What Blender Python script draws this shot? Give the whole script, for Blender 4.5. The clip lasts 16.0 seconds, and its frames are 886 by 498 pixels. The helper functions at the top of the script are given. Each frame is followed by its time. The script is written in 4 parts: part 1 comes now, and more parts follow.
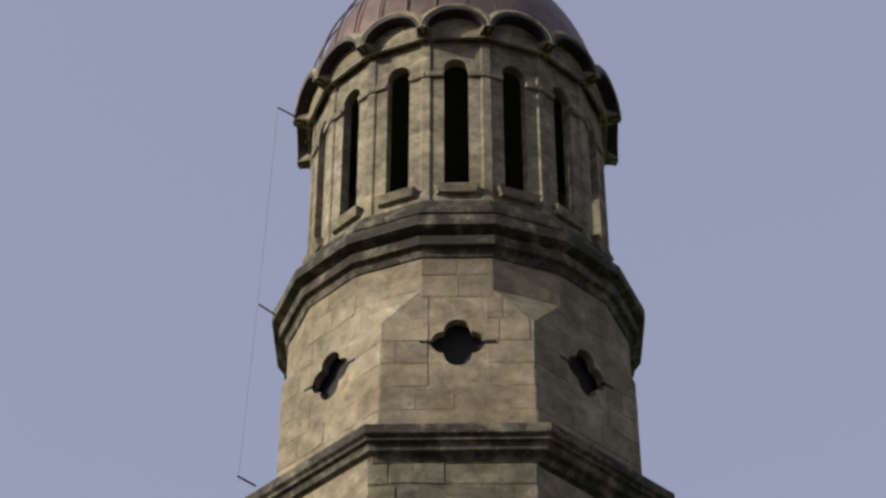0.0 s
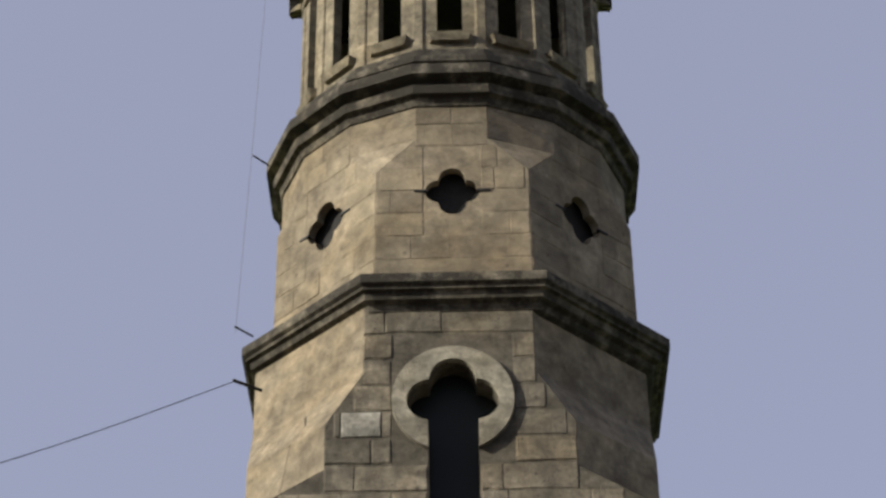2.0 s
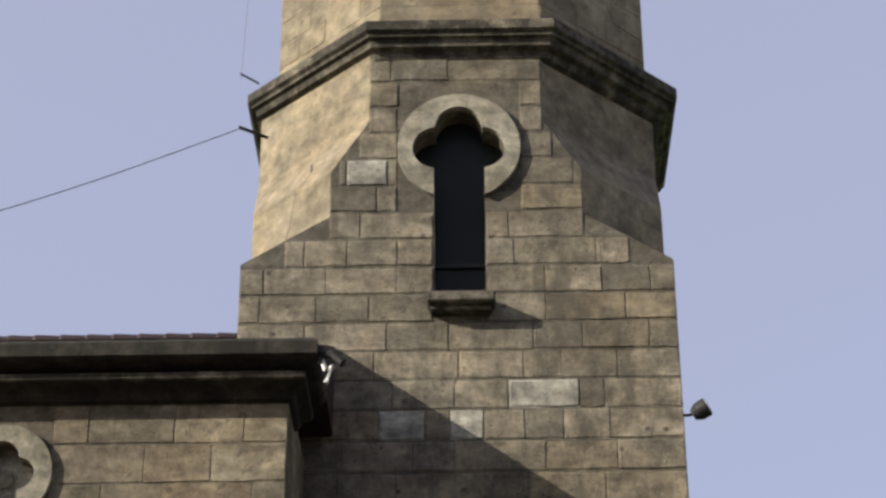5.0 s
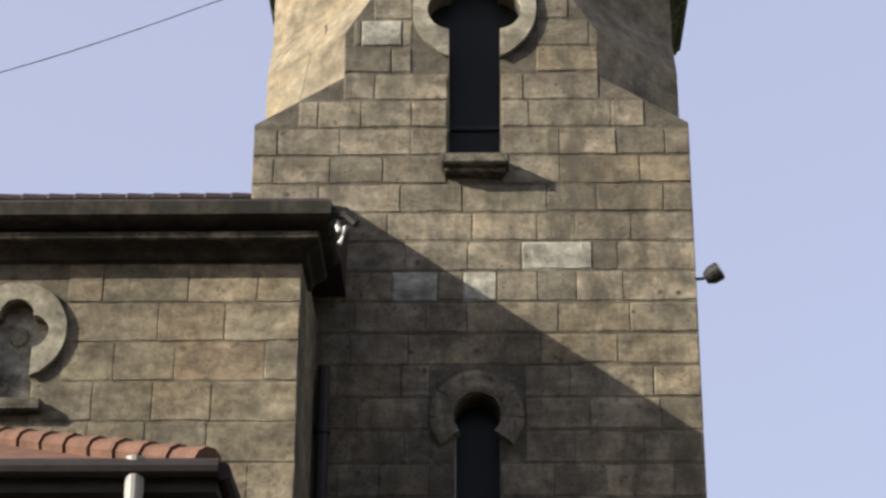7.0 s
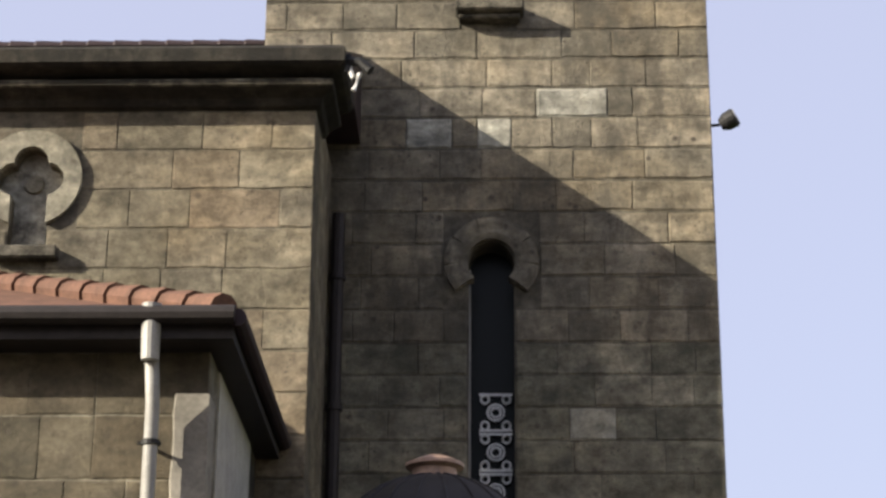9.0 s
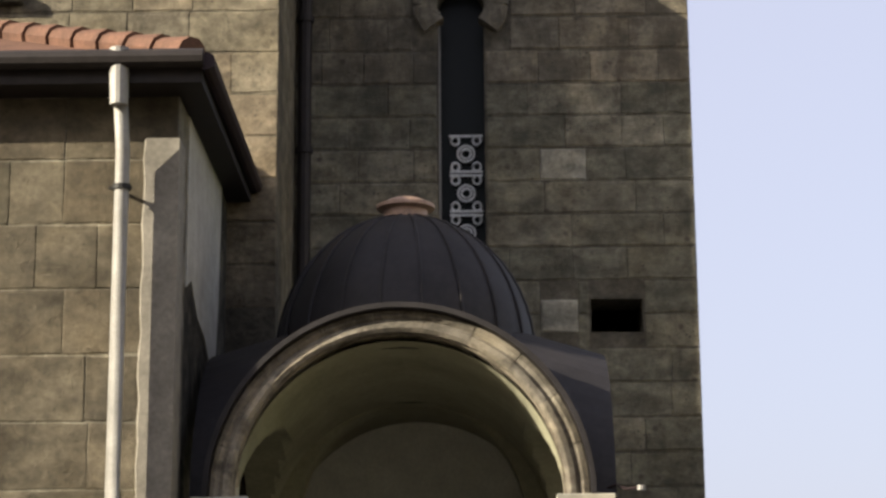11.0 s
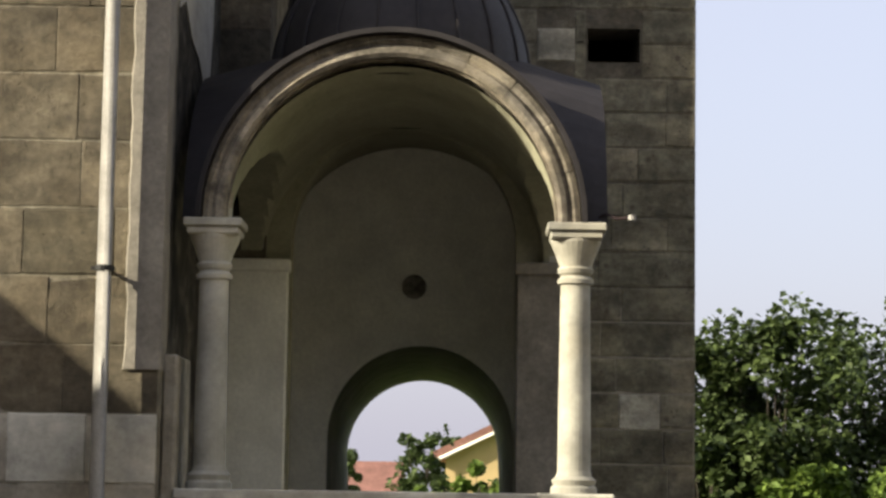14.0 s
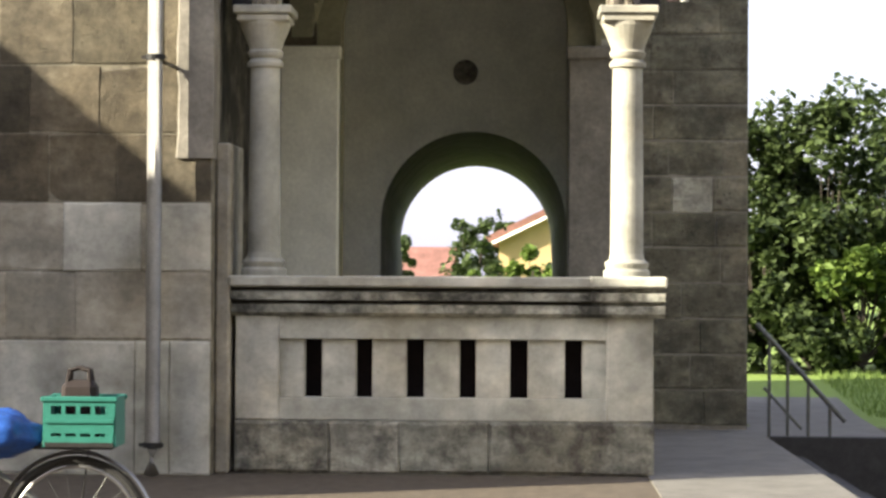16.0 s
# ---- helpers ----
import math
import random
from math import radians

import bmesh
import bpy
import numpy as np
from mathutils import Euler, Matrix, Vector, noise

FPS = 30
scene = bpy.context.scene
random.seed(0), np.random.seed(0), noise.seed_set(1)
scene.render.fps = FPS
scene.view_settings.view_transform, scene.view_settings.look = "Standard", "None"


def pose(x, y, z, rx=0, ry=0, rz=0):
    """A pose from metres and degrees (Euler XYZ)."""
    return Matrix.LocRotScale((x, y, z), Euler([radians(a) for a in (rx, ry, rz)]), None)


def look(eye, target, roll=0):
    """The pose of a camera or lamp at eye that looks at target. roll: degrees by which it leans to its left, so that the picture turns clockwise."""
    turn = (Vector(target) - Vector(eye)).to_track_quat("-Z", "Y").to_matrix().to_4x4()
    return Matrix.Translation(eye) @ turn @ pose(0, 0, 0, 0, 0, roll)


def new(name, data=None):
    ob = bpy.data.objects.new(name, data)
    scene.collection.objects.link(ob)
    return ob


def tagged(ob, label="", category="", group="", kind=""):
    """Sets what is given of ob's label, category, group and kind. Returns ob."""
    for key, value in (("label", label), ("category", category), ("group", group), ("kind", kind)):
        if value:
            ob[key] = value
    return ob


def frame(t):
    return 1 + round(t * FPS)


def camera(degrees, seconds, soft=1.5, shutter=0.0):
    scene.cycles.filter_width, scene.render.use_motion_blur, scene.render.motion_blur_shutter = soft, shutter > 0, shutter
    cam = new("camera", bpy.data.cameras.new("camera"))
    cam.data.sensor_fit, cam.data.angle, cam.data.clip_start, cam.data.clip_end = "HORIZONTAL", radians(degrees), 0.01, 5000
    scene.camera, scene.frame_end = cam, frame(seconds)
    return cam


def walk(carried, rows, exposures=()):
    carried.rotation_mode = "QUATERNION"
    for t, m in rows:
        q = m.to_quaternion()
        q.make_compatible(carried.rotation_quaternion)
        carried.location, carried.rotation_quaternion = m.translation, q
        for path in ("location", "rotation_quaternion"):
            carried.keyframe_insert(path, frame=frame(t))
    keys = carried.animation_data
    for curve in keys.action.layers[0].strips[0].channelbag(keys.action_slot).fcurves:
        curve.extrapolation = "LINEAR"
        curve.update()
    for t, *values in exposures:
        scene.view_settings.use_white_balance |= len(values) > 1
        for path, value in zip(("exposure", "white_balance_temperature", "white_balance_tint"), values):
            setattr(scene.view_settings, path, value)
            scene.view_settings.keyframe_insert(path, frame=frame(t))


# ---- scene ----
EYE = (0.0, 0.0, 1.5)
cam = camera(23.713, 16.0, soft=2.8)


def view(yaw, pitch, roll):
    """The camera's pose from the heading, the tilt and the lean, in degrees."""
    a, p = radians(yaw), radians(pitch)
    way = Vector((-math.sin(a) * math.cos(p), math.cos(a) * math.cos(p), math.sin(p)))
    return look(EYE, Vector(EYE) + way * 10, roll)


# seconds, heading, tilt, lean
PATH = [
    (0, 0.877, 39.773, -0.042),
    (0.5, 0.593, 38.769, -0.917),
    (1, 0.765, 38.006, -0.813),
    (1.5, 0.730, 37.034, -0.647),
    (2, 0.726, 35.676, -0.791),
    (2.5, 1.079, 34.235, -0.450),
    (3, 1.027, 32.953, -0.760),
    (5.5, 0.962, 27.805, -0.109),
    (6, 0.986, 26.723, 0.103),
    (6.5, 1.192, 25.874, 0.272),
    (7, 1.419, 25.100, 0.350),
    (7.5, 1.526, 23.908, 0.790),
    (8, 1.625, 22.890, 0.744),
    (10.5, 1.509, 16.132, -0.418),
    (11, 0.965, 13.939, -0.387),
    (11.5, 0.711, 12.704, 0.205),
    (12, 0.606, 11.234, 0.621),
    (12.5, 0.415, 10.189, 0.598),
    (13, 0.235, 9.216, 0.694),
    (13.5, 0.485, 8.042, 0.851),
    (14, 0.776, 6.523, 0.911),
    (14.5, 0.911, 5.158, 0.685),
    (15, 1.271, 3.476, 0.672),
    (15.5, 1.846, 2.162, 0.780),
    (16, 2.130, 0.690, 0.328),
]
EXPOSURES = [(0, 0.42, 6400, 10), (3, 0.58, 6400, 10), (6, 0.97, 6450, 10), (8, 1.20, 6500, 10), (10.5, 1.36, 6950, 9), (13, 1.30, 7150, 8), (14.5, 1.57, 7000, 7), (16, 2.19, 6850, 7)]
walk(cam, [(t, view(a, p, r)) for t, a, p, r in PATH], EXPOSURES)

# ---- light ----
SUN_WAY = Vector((5.1, 2.34, -2.47)).normalized()
world = bpy.data.worlds.new("world")
scene.world = world
world.use_nodes = True
wn = world.node_tree
sky = wn.nodes.new("ShaderNodeTexSky")
sky.sky_type, sky.sun_disc = "NISHITA", False
sky.sun_elevation = math.asin(-SUN_WAY.z)
sky.sun_rotation = math.atan2(-SUN_WAY.x, -SUN_WAY.y)
sky.air_density, sky.dust_density, sky.ozone_density = 1.0, 4.5, 3.0
haze = wn.nodes.new("ShaderNodeMix")
haze.data_type = "RGBA"
haze.inputs[0].default_value = 0.74
haze.inputs[7].default_value = (1.82, 1.83, 2.36, 1)
wn.links.new(sky.outputs["Color"], haze.inputs[6])
wn.links.new(haze.outputs[2], wn.nodes["Background"].inputs["Color"])
wn.nodes["Background"].inputs["Strength"].default_value = 0.15
sun_data = bpy.data.lights.new("sun", "SUN")
sun_data.energy, sun_data.angle, sun_data.color = 4.6, radians(0.6), (1.0, 0.915, 0.77)
sun = new("sun", sun_data)
sun.matrix_world = look((-20, -20, 30), Vector((-20, -20, 30)) + SUN_WAY)


# ---- materials ----
def material(name, rough=0.85, metal=0.0):
    m = bpy.data.materials.new(name)
    m.use_nodes = True
    b = m.node_tree.nodes["Principled BSDF"]
    b.inputs["Roughness"].default_value = rough
    b.inputs["Metallic"].default_value = metal
    b.inputs["Specular IOR Level"].default_value = 0.3
    return m, m.node_tree, b


def node(nt, kind, **values):
    n = nt.nodes.new(kind)
    for k, val in values.items():
        n.inputs[k.replace("_", " ")].default_value = val
    return n


def noise_tex(nt, scale, detail=4.0, rough=0.6, stretch=None):
    tc = nt.nodes.new("ShaderNodeNewGeometry")
    n = node(nt, "ShaderNodeTexNoise", Scale=scale, Detail=detail, Roughness=rough)
    if stretch:
        mp = nt.nodes.new("ShaderNodeMapping")
        mp.inputs["Scale"].default_value = stretch
        nt.links.new(tc.outputs["Position"], mp.inputs["Vector"])
        nt.links.new(mp.outputs["Vector"], n.inputs["Vector"])
    else:
        nt.links.new(tc.outputs["Position"], n.inputs["Vector"])
    return n.outputs["Fac"]


def ramp(nt, fac, stops, kind="LINEAR"):
    r = nt.nodes.new("ShaderNodeValToRGB")
    r.color_ramp.interpolation = kind
    el = r.color_ramp.elements
    while len(el) < len(stops):
        el.new(0.5)
    for e, (p, c) in zip(el, stops):
        e.position = p
        e.color = (*c, 1) if len(c) == 3 else (c[0], c[0], c[0], 1)
    nt.links.new(fac, r.inputs["Fac"])
    return r.outputs["Color"]


def mix(nt, fac, a, b, mode="MIX"):
    n = nt.nodes.new("ShaderNodeMix")
    n.data_type, n.blend_type = "RGBA", mode
    for sock, val in ((n.inputs[0], fac), (n.inputs[6], a), (n.inputs[7], b)):
        if isinstance(val, (int, float)):
            sock.default_value = val
        elif isinstance(val, tuple):
            sock.default_value = (*val, 1)
        else:
            nt.links.new(val, sock)
    return n.outputs[2]


def bump(nt, b, height, strength=0.5, distance=0.02):
    n = nt.nodes.new("ShaderNodeBump")
    n.inputs["Strength"].default_value, n.inputs["Distance"].default_value = strength, distance
    nt.links.new(height, n.inputs["Height"])
    nt.links.new(n.outputs["Normal"], b.inputs["Normal"])


def stone(name, tones, stain=(0.05, 0.045, 0.04), stain_at=(0.52, 0.72), stain_amount=0.6, pits=0.6, islands=False, streak=False, rough=1.0, stain_scale=1.6):
    """Weathered ashlar: a tone per block, patches, grain, pits and dark crust."""
    m, nt, b = material(name, 0.92)
    if islands:
        rnd = nt.nodes.new("ShaderNodeNewGeometry").outputs["Random Per Island"]
    else:
        rnd = nt.nodes.new("ShaderNodeObjectInfo").outputs["Random"]
    n = len(tones)
    base = ramp(nt, rnd, [((i + 0.5) / n, c) for i, c in enumerate(tones)])
    patch = ramp(nt, noise_tex(nt, 2.3, 5, 0.65), [(0.28, (0.55,)), (0.72, (1.35,))])
    col = mix(nt, 0.9, base, patch, "MULTIPLY")
    grain = ramp(nt, noise_tex(nt, 30, 5, 0.75), [(0.3, (0.74,)), (0.7, (1.2,))])
    col = mix(nt, 0.7 * rough, col, grain, "MULTIPLY")
    blotch = ramp(nt, noise_tex(nt, 4.6, 6, 0.6, (0.55, 1, 1.25)), [(0.34, (0.62,)), (0.5, (0.98,)), (0.66, (1.5,))])
    col = mix(nt, 0.75 * rough, col, blotch, "MULTIPLY")
    mottle = ramp(nt, noise_tex(nt, 8.5, 6, 0.72), [(0.32, (0.52,)), (0.5, (1.0,)), (0.7, (1.42,))])
    col = mix(nt, 0.8 * rough, col, mottle, "MULTIPLY")
    broad = ramp(nt, noise_tex(nt, 0.75, 3, 0.55), [(0.35, (0.78,)), (0.65, (1.2,))])
    col = mix(nt, 0.8, col, broad, "MULTIPLY")
    warm = ramp(nt, noise_tex(nt, 1.1, 3), [(0.45, (0,)), (0.75, (1,))])
    tint = mix(nt, warm, (1.0, 1.0, 1.0), (1.08, 0.97, 0.80))
    col = mix(nt, 0.6, col, tint, "MULTIPLY")
    crust = ramp(nt, noise_tex(nt, stain_scale, 8, 0.72, (1, 1, 0.35) if streak else None), [(stain_at[0], (0,)), (stain_at[1], (1,))])
    scaled = mix(nt, 1.0, crust, (stain_amount,) * 3, "MULTIPLY")
    col = mix(nt, scaled, col, stain)
    vor = nt.nodes.new("ShaderNodeTexVoronoi")
    vor.inputs["Scale"].default_value = 5.5
    geo = nt.nodes.new("ShaderNodeNewGeometry")
    nt.links.new(geo.outputs["Position"], vor.inputs["Vector"])
    pit = ramp(nt, vor.outputs["Distance"], [(0.09, (1,)), (0.22, (0,))])
    gate = ramp(nt, noise_tex(nt, 3.1, 2), [(0.46, (0,)), (0.58, (1,))])
    pit = mix(nt, 1.0, pit, gate, "MULTIPLY")
    holes = mix(nt, 1.0, pit, (pits,) * 3, "MULTIPLY")
    col = mix(nt, holes, col, (0.06, 0.05, 0.04))
    # crumbled specks and hairline flaws
    fine = nt.nodes.new("ShaderNodeTexVoronoi")
    fine.inputs["Scale"].default_value = 17.0
    nt.links.new(geo.outputs["Position"], fine.inputs["Vector"])
    speck = ramp(nt, fine.outputs["Distance"], [(0.10, (1,)), (0.26, (0,))])
    speck = mix(nt, 1.0, speck, ramp(nt, noise_tex(nt, 4.3, 4, 0.7), [(0.5, (0,)), (0.6, (min(1.0, 1.1 * pits),))]), "MULTIPLY")
    col = mix(nt, speck, col, (0.045, 0.038, 0.03))
    nt.links.new(col, b.inputs["Base Color"])
    bump(nt, b, noise_tex(nt, 14, 8, 0.75), 0.8 * rough, 0.035)
    return m


def simple(name, color, rough=0.7, metal=0.0, vary=0.25, scale=9.0, fine=60.0, bump_strength=0.15):
    m, nt, b = material(name, rough, metal)
    a = ramp(nt, noise_tex(nt, scale, 5, 0.65), [(0.3, (1 - vary,)), (0.7, (1 + vary,))])
    col = mix(nt, 1.0, color, a, "MULTIPLY")
    g = ramp(nt, noise_tex(nt, fine, 3, 0.6), [(0.3, (1 - vary * 0.5,)), (0.7, (1 + vary * 0.5,))])
    col = mix(nt, 1.0, col, g, "MULTIPLY")
    nt.links.new(col, b.inputs["Base Color"])
    bump(nt, b, noise_tex(nt, fine, 4, 0.6), bump_strength, 0.01)
    return m


TOWER_TONES = [(0.132, 0.119, 0.09), (0.191, 0.169, 0.129), (0.158, 0.14, 0.105), (0.244, 0.213, 0.158), (0.141, 0.128, 0.098), (0.191, 0.162, 0.113), (0.172, 0.154, 0.117)]
M_TOWER = stone("tower_stone", TOWER_TONES, stain=(0.06, 0.055, 0.043), stain_at=(0.47, 0.64), stain_amount=0.75, pits=1.0, streak=True, stain_scale=2.6)
# The shade on the lower tower is put into these greener, slightly darker tones.
M_TOWER_LOW = stone("shaded_tower_stone", [(0.138, 0.131, 0.097), (0.173, 0.161, 0.119), (0.151, 0.143, 0.108), (0.199, 0.182, 0.136)], stain=(0.05, 0.05, 0.038), stain_at=(0.48, 0.64), stain_amount=0.75, pits=0.8)
M_TOWER_CORE = stone("tower_mortar", [(0.085, 0.078, 0.06), (0.105, 0.094, 0.072)], pits=0.3)
M_UPPER = stone("upper_stone", [(0.157, 0.134, 0.095), (0.201, 0.172, 0.121), (0.176, 0.151, 0.105), (0.227, 0.194, 0.134)], stain_at=(0.56, 0.75), stain_amount=0.55, pits=0.6, rough=0.5)
M_UPPER_CORE = stone("upper_mortar", [(0.189, 0.162, 0.115), (0.207, 0.177, 0.125)], pits=0.3, stain_amount=0.4, rough=0.7)
M_NAVE = stone("nave_stone", [(0.147, 0.129, 0.091), (0.177, 0.154, 0.11), (0.173, 0.139, 0.096), (0.195, 0.171, 0.122), (0.136, 0.12, 0.089)], stain_at=(0.56, 0.8), stain_amount=0.5, pits=0.6)
M_NAVE_CORE = stone("nave_mortar", [(0.105, 0.093, 0.07), (0.12, 0.106, 0.078)], pits=0.2, stain_amount=0.4)
# Stone of the sunlit upper annexe, its tones darkened to offset the sun.
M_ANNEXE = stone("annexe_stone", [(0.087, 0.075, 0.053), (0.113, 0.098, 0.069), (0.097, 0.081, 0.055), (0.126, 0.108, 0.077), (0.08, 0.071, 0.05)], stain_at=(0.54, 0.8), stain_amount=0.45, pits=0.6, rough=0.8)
M_PALE = stone("pale_stone", [(0.385, 0.386, 0.338), (0.435, 0.430, 0.378), (0.41, 0.405, 0.35)], stain_at=(0.56, 0.8), stain_amount=0.5, pits=0.15, rough=0.35)
M_PLAIN_PALE = stone("light_repair_stone", [(0.270, 0.259, 0.212), (0.303, 0.295, 0.249)], stain_at=(0.62, 0.85), pits=0.3)
# Paler lower stone, lightened further to offset the shadow across it.
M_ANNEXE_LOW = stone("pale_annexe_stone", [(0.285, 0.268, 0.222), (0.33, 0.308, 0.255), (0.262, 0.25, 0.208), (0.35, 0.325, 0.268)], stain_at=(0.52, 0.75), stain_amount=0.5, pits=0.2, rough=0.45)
M_ANNEXE_CORE = stone("annexe_mortar", [(0.188, 0.174, 0.135), (0.209, 0.191, 0.146)], pits=0.2, stain_amount=0.4)
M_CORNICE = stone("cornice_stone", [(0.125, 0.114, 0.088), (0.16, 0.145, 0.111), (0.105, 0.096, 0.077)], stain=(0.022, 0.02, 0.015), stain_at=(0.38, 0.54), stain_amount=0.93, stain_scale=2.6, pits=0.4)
M_BELFRY = stone("belfry_stone", [(0.177, 0.157, 0.111), (0.199, 0.177, 0.126)], stain_at=(0.52, 0.75), stain_amount=0.6, pits=0.35, streak=True)
M_RING = stone("ring_stone", [(0.223, 0.209, 0.163), (0.261, 0.245, 0.193)], stain_at=(0.55, 0.78), pits=0.3)
# Black for sooty stone and for shade painted into recesses.
M_SOOT_SHADE = stone("soot_and_shade_stone", [(0.032, 0.029, 0.023), (0.048, 0.043, 0.032), (0.037, 0.034, 0.026)], stain=(0.012, 0.011, 0.009), stain_at=(0.42, 0.58), stain_amount=0.9, stain_scale=3.0, pits=0.3, streak=True)
M_PLINTH = stone("plinth_stone", [(0.313, 0.301, 0.252), (0.371, 0.359, 0.302), (0.277, 0.273, 0.227)], stain_at=(0.46, 0.62), stain_amount=0.85, pits=0.4, stain_scale=3.2)
M_LEDGE = stone("ledge_stone", [(0.401, 0.402, 0.351), (0.369, 0.368, 0.325)], stain=(0.029, 0.029, 0.027), stain_at=(0.45, 0.58), stain_amount=0.9, pits=0.2)
# Olive wash, darkened so that its colour holds the shade inside the porch.
M_VAULT = simple("shaded_olive_limewash", (0.25, 0.245, 0.175), 0.92, vary=0.22, scale=1.6, fine=24)
# Paler grey that paints the lit part of the annexe side wall.
M_PATCH = simple("lit_wall_grey", (0.36, 0.35, 0.305), 0.92, vary=0.25, scale=2.2, fine=30)
M_PLASTER = simple("white_plaster", (0.76, 0.765, 0.69), 0.9, vary=0.16, scale=2.0, fine=30)
M_CEMENT = simple("cement_render", (0.21, 0.195, 0.165), 0.95, vary=0.3, scale=3.5, fine=25, bump_strength=0.5)
M_COLUMN = stone("column_stone", [(0.315, 0.312, 0.268), (0.335, 0.330, 0.285)], stain_at=(0.62, 0.85), stain_amount=0.35, pits=0.0, rough=0.2)
# Arch stone with its stains, toned down to hold the shade over the arch.
M_ARCH = stone("shaded_arch_stone", [(0.22, 0.20, 0.165), (0.27, 0.245, 0.20), (0.19, 0.17, 0.14), (0.30, 0.27, 0.215)], stain=(0.045, 0.04, 0.032), stain_at=(0.44, 0.6), stain_amount=0.8, pits=0.3, rough=0.6, stain_scale=2.6)
M_COPPER = simple("copper_sheet", (0.12, 0.086, 0.074), 0.5, 0.55, vary=0.35, scale=2.5, fine=20)
M_CAP = simple("pale_copper_cap", (0.34, 0.235, 0.185), 0.55, 0.3, vary=0.3, scale=6, fine=25)
M_LEAD = simple("dark_sheet_metal", (0.019, 0.017, 0.018), 0.62, 0.1, vary=0.35, scale=2.5, fine=18)
M_TILE = simple("clay_tile", (0.105, 0.054, 0.036), 0.85, vary=0.35, scale=5, fine=30)
M_GUTTER = simple("dark_gutter", (0.026, 0.022, 0.021), 0.6, 0.3)
M_BROWN = simple("brown_sheet", (0.030, 0.019, 0.020), 0.6, 0.2)
M_ZINC = simple("zinc_pipe", (0.27, 0.265, 0.25), 0.6, 0.2, vary=0.2, scale=4)
M_IRON = simple("painted_iron", (0.11, 0.115, 0.11), 0.55, 0.5)
M_BLACK = simple("black_iron", (0.02, 0.02, 0.02), 0.6, 0.3)
# Near-black that stands for the unlit space behind the openings.
M_DARK = simple("inner_shade_black", (0.02, 0.02, 0.02), 0.95)
M_WHITE_IRON = simple("white_grille", (0.6, 0.6, 0.58), 0.6)
M_GREEN = simple("green_plastic", (0.017, 0.125, 0.097), 0.5, vary=0.12)
M_BLUE = simple("blue_plastic_bag", (0.014, 0.06, 0.24), 0.4, vary=0.3, scale=14)
M_BAG = simple("brown_bag", (0.016, 0.011, 0.010), 0.8)
M_RUBBER = simple("tyre_rubber", (0.02, 0.02, 0.02), 0.8)
M_CHROME = simple("chrome", (0.30, 0.30, 0.30), 0.42, 1.0, vary=0.1)
M_BARK = simple("bark", (0.042, 0.036, 0.028), 0.95, vary=0.4, scale=6)
M_ROOF_FAR = simple("far_roof_tile", (0.17, 0.085, 0.07), 0.9, vary=0.25, scale=1.2, fine=6)
M_WALL_FAR = simple("far_plaster", (0.36, 0.27, 0.14), 0.9, vary=0.12, scale=1)
M_PAVE = simple("asphalt_path", (0.125, 0.120, 0.108), 0.9, vary=0.22, scale=3, fine=90)
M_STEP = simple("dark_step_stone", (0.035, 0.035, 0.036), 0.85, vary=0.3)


def glass_material():
    m, nt, b = material("window_glass", 0.35)
    b.inputs["Specular IOR Level"].default_value = 0.12
    b.inputs["Base Color"].default_value = (0.012, 0.014, 0.013, 1)
    return m


M_GLASS = glass_material()


def leaf_material(name, dark, light):
    m, nt, b = material(name, 0.6)
    rnd = nt.nodes.new("ShaderNodeNewGeometry").outputs["Random Per Island"]
    col = ramp(nt, rnd, [(0.0, dark), (1.0, light)])
    nt.links.new(col, b.inputs["Base Color"])
    b.inputs["Transmission Weight"].default_value = 0.0
    tr = nt.nodes.new("ShaderNodeBsdfTranslucent")
    nt.links.new(col, tr.inputs["Color"])
    ms = nt.nodes.new("ShaderNodeMixShader")
    ms.inputs[0].default_value = 0.25
    nt.links.new(b.outputs[0], ms.inputs[1])
    nt.links.new(tr.outputs[0], ms.inputs[2])
    nt.links.new(ms.outputs[0], nt.nodes["Material Output"].inputs["Surface"])
    return m


M_LEAF = leaf_material("leaves", (0.012, 0.024, 0.007), (0.08, 0.115, 0.036))
M_LEAF_LIGHT = leaf_material("light_leaves", (0.03, 0.06, 0.012), (0.17, 0.25, 0.05))


def ground_material():
    m, nt, b = material("ground_soil_and_grass", 0.95)
    f = noise_tex(nt, 0.5, 5)
    grass = ramp(nt, noise_tex(nt, 6, 5, 0.7), [(0.3, (0.11, 0.17, 0.03)), (0.7, (0.19, 0.27, 0.055))])
    soil = ramp(nt, noise_tex(nt, 9, 5), [(0.3, (0.055, 0.045, 0.034)), (0.7, (0.105, 0.085, 0.064))])
    geo = nt.nodes.new("ShaderNodeNewGeometry")
    sep = nt.nodes.new("ShaderNodeSeparateXYZ")
    nt.links.new(geo.outputs["Position"], sep.inputs[0])
    mr = nt.nodes.new("ShaderNodeMapRange")
    mr.inputs[1].default_value, mr.inputs[2].default_value = 20.8, 21.4
    nt.links.new(sep.outputs["Y"], mr.inputs[0])
    nt.links.new(mix(nt, mr.outputs[0], soil, grass), b.inputs["Base Color"])
    bump(nt, b, noise_tex(nt, 20, 5), 0.6, 0.03)
    return m


M_GROUND = ground_material()
M_GRASS = leaf_material("grass_blades", (0.09, 0.14, 0.03), (0.2, 0.29, 0.07))


# ---- mesh helpers ----
def mesh_of(bm, name, mat, smooth=False):
    me = bpy.data.meshes.new(name)
    bmesh.ops.recalc_face_normals(bm, faces=bm.faces)
    bm.to_mesh(me)
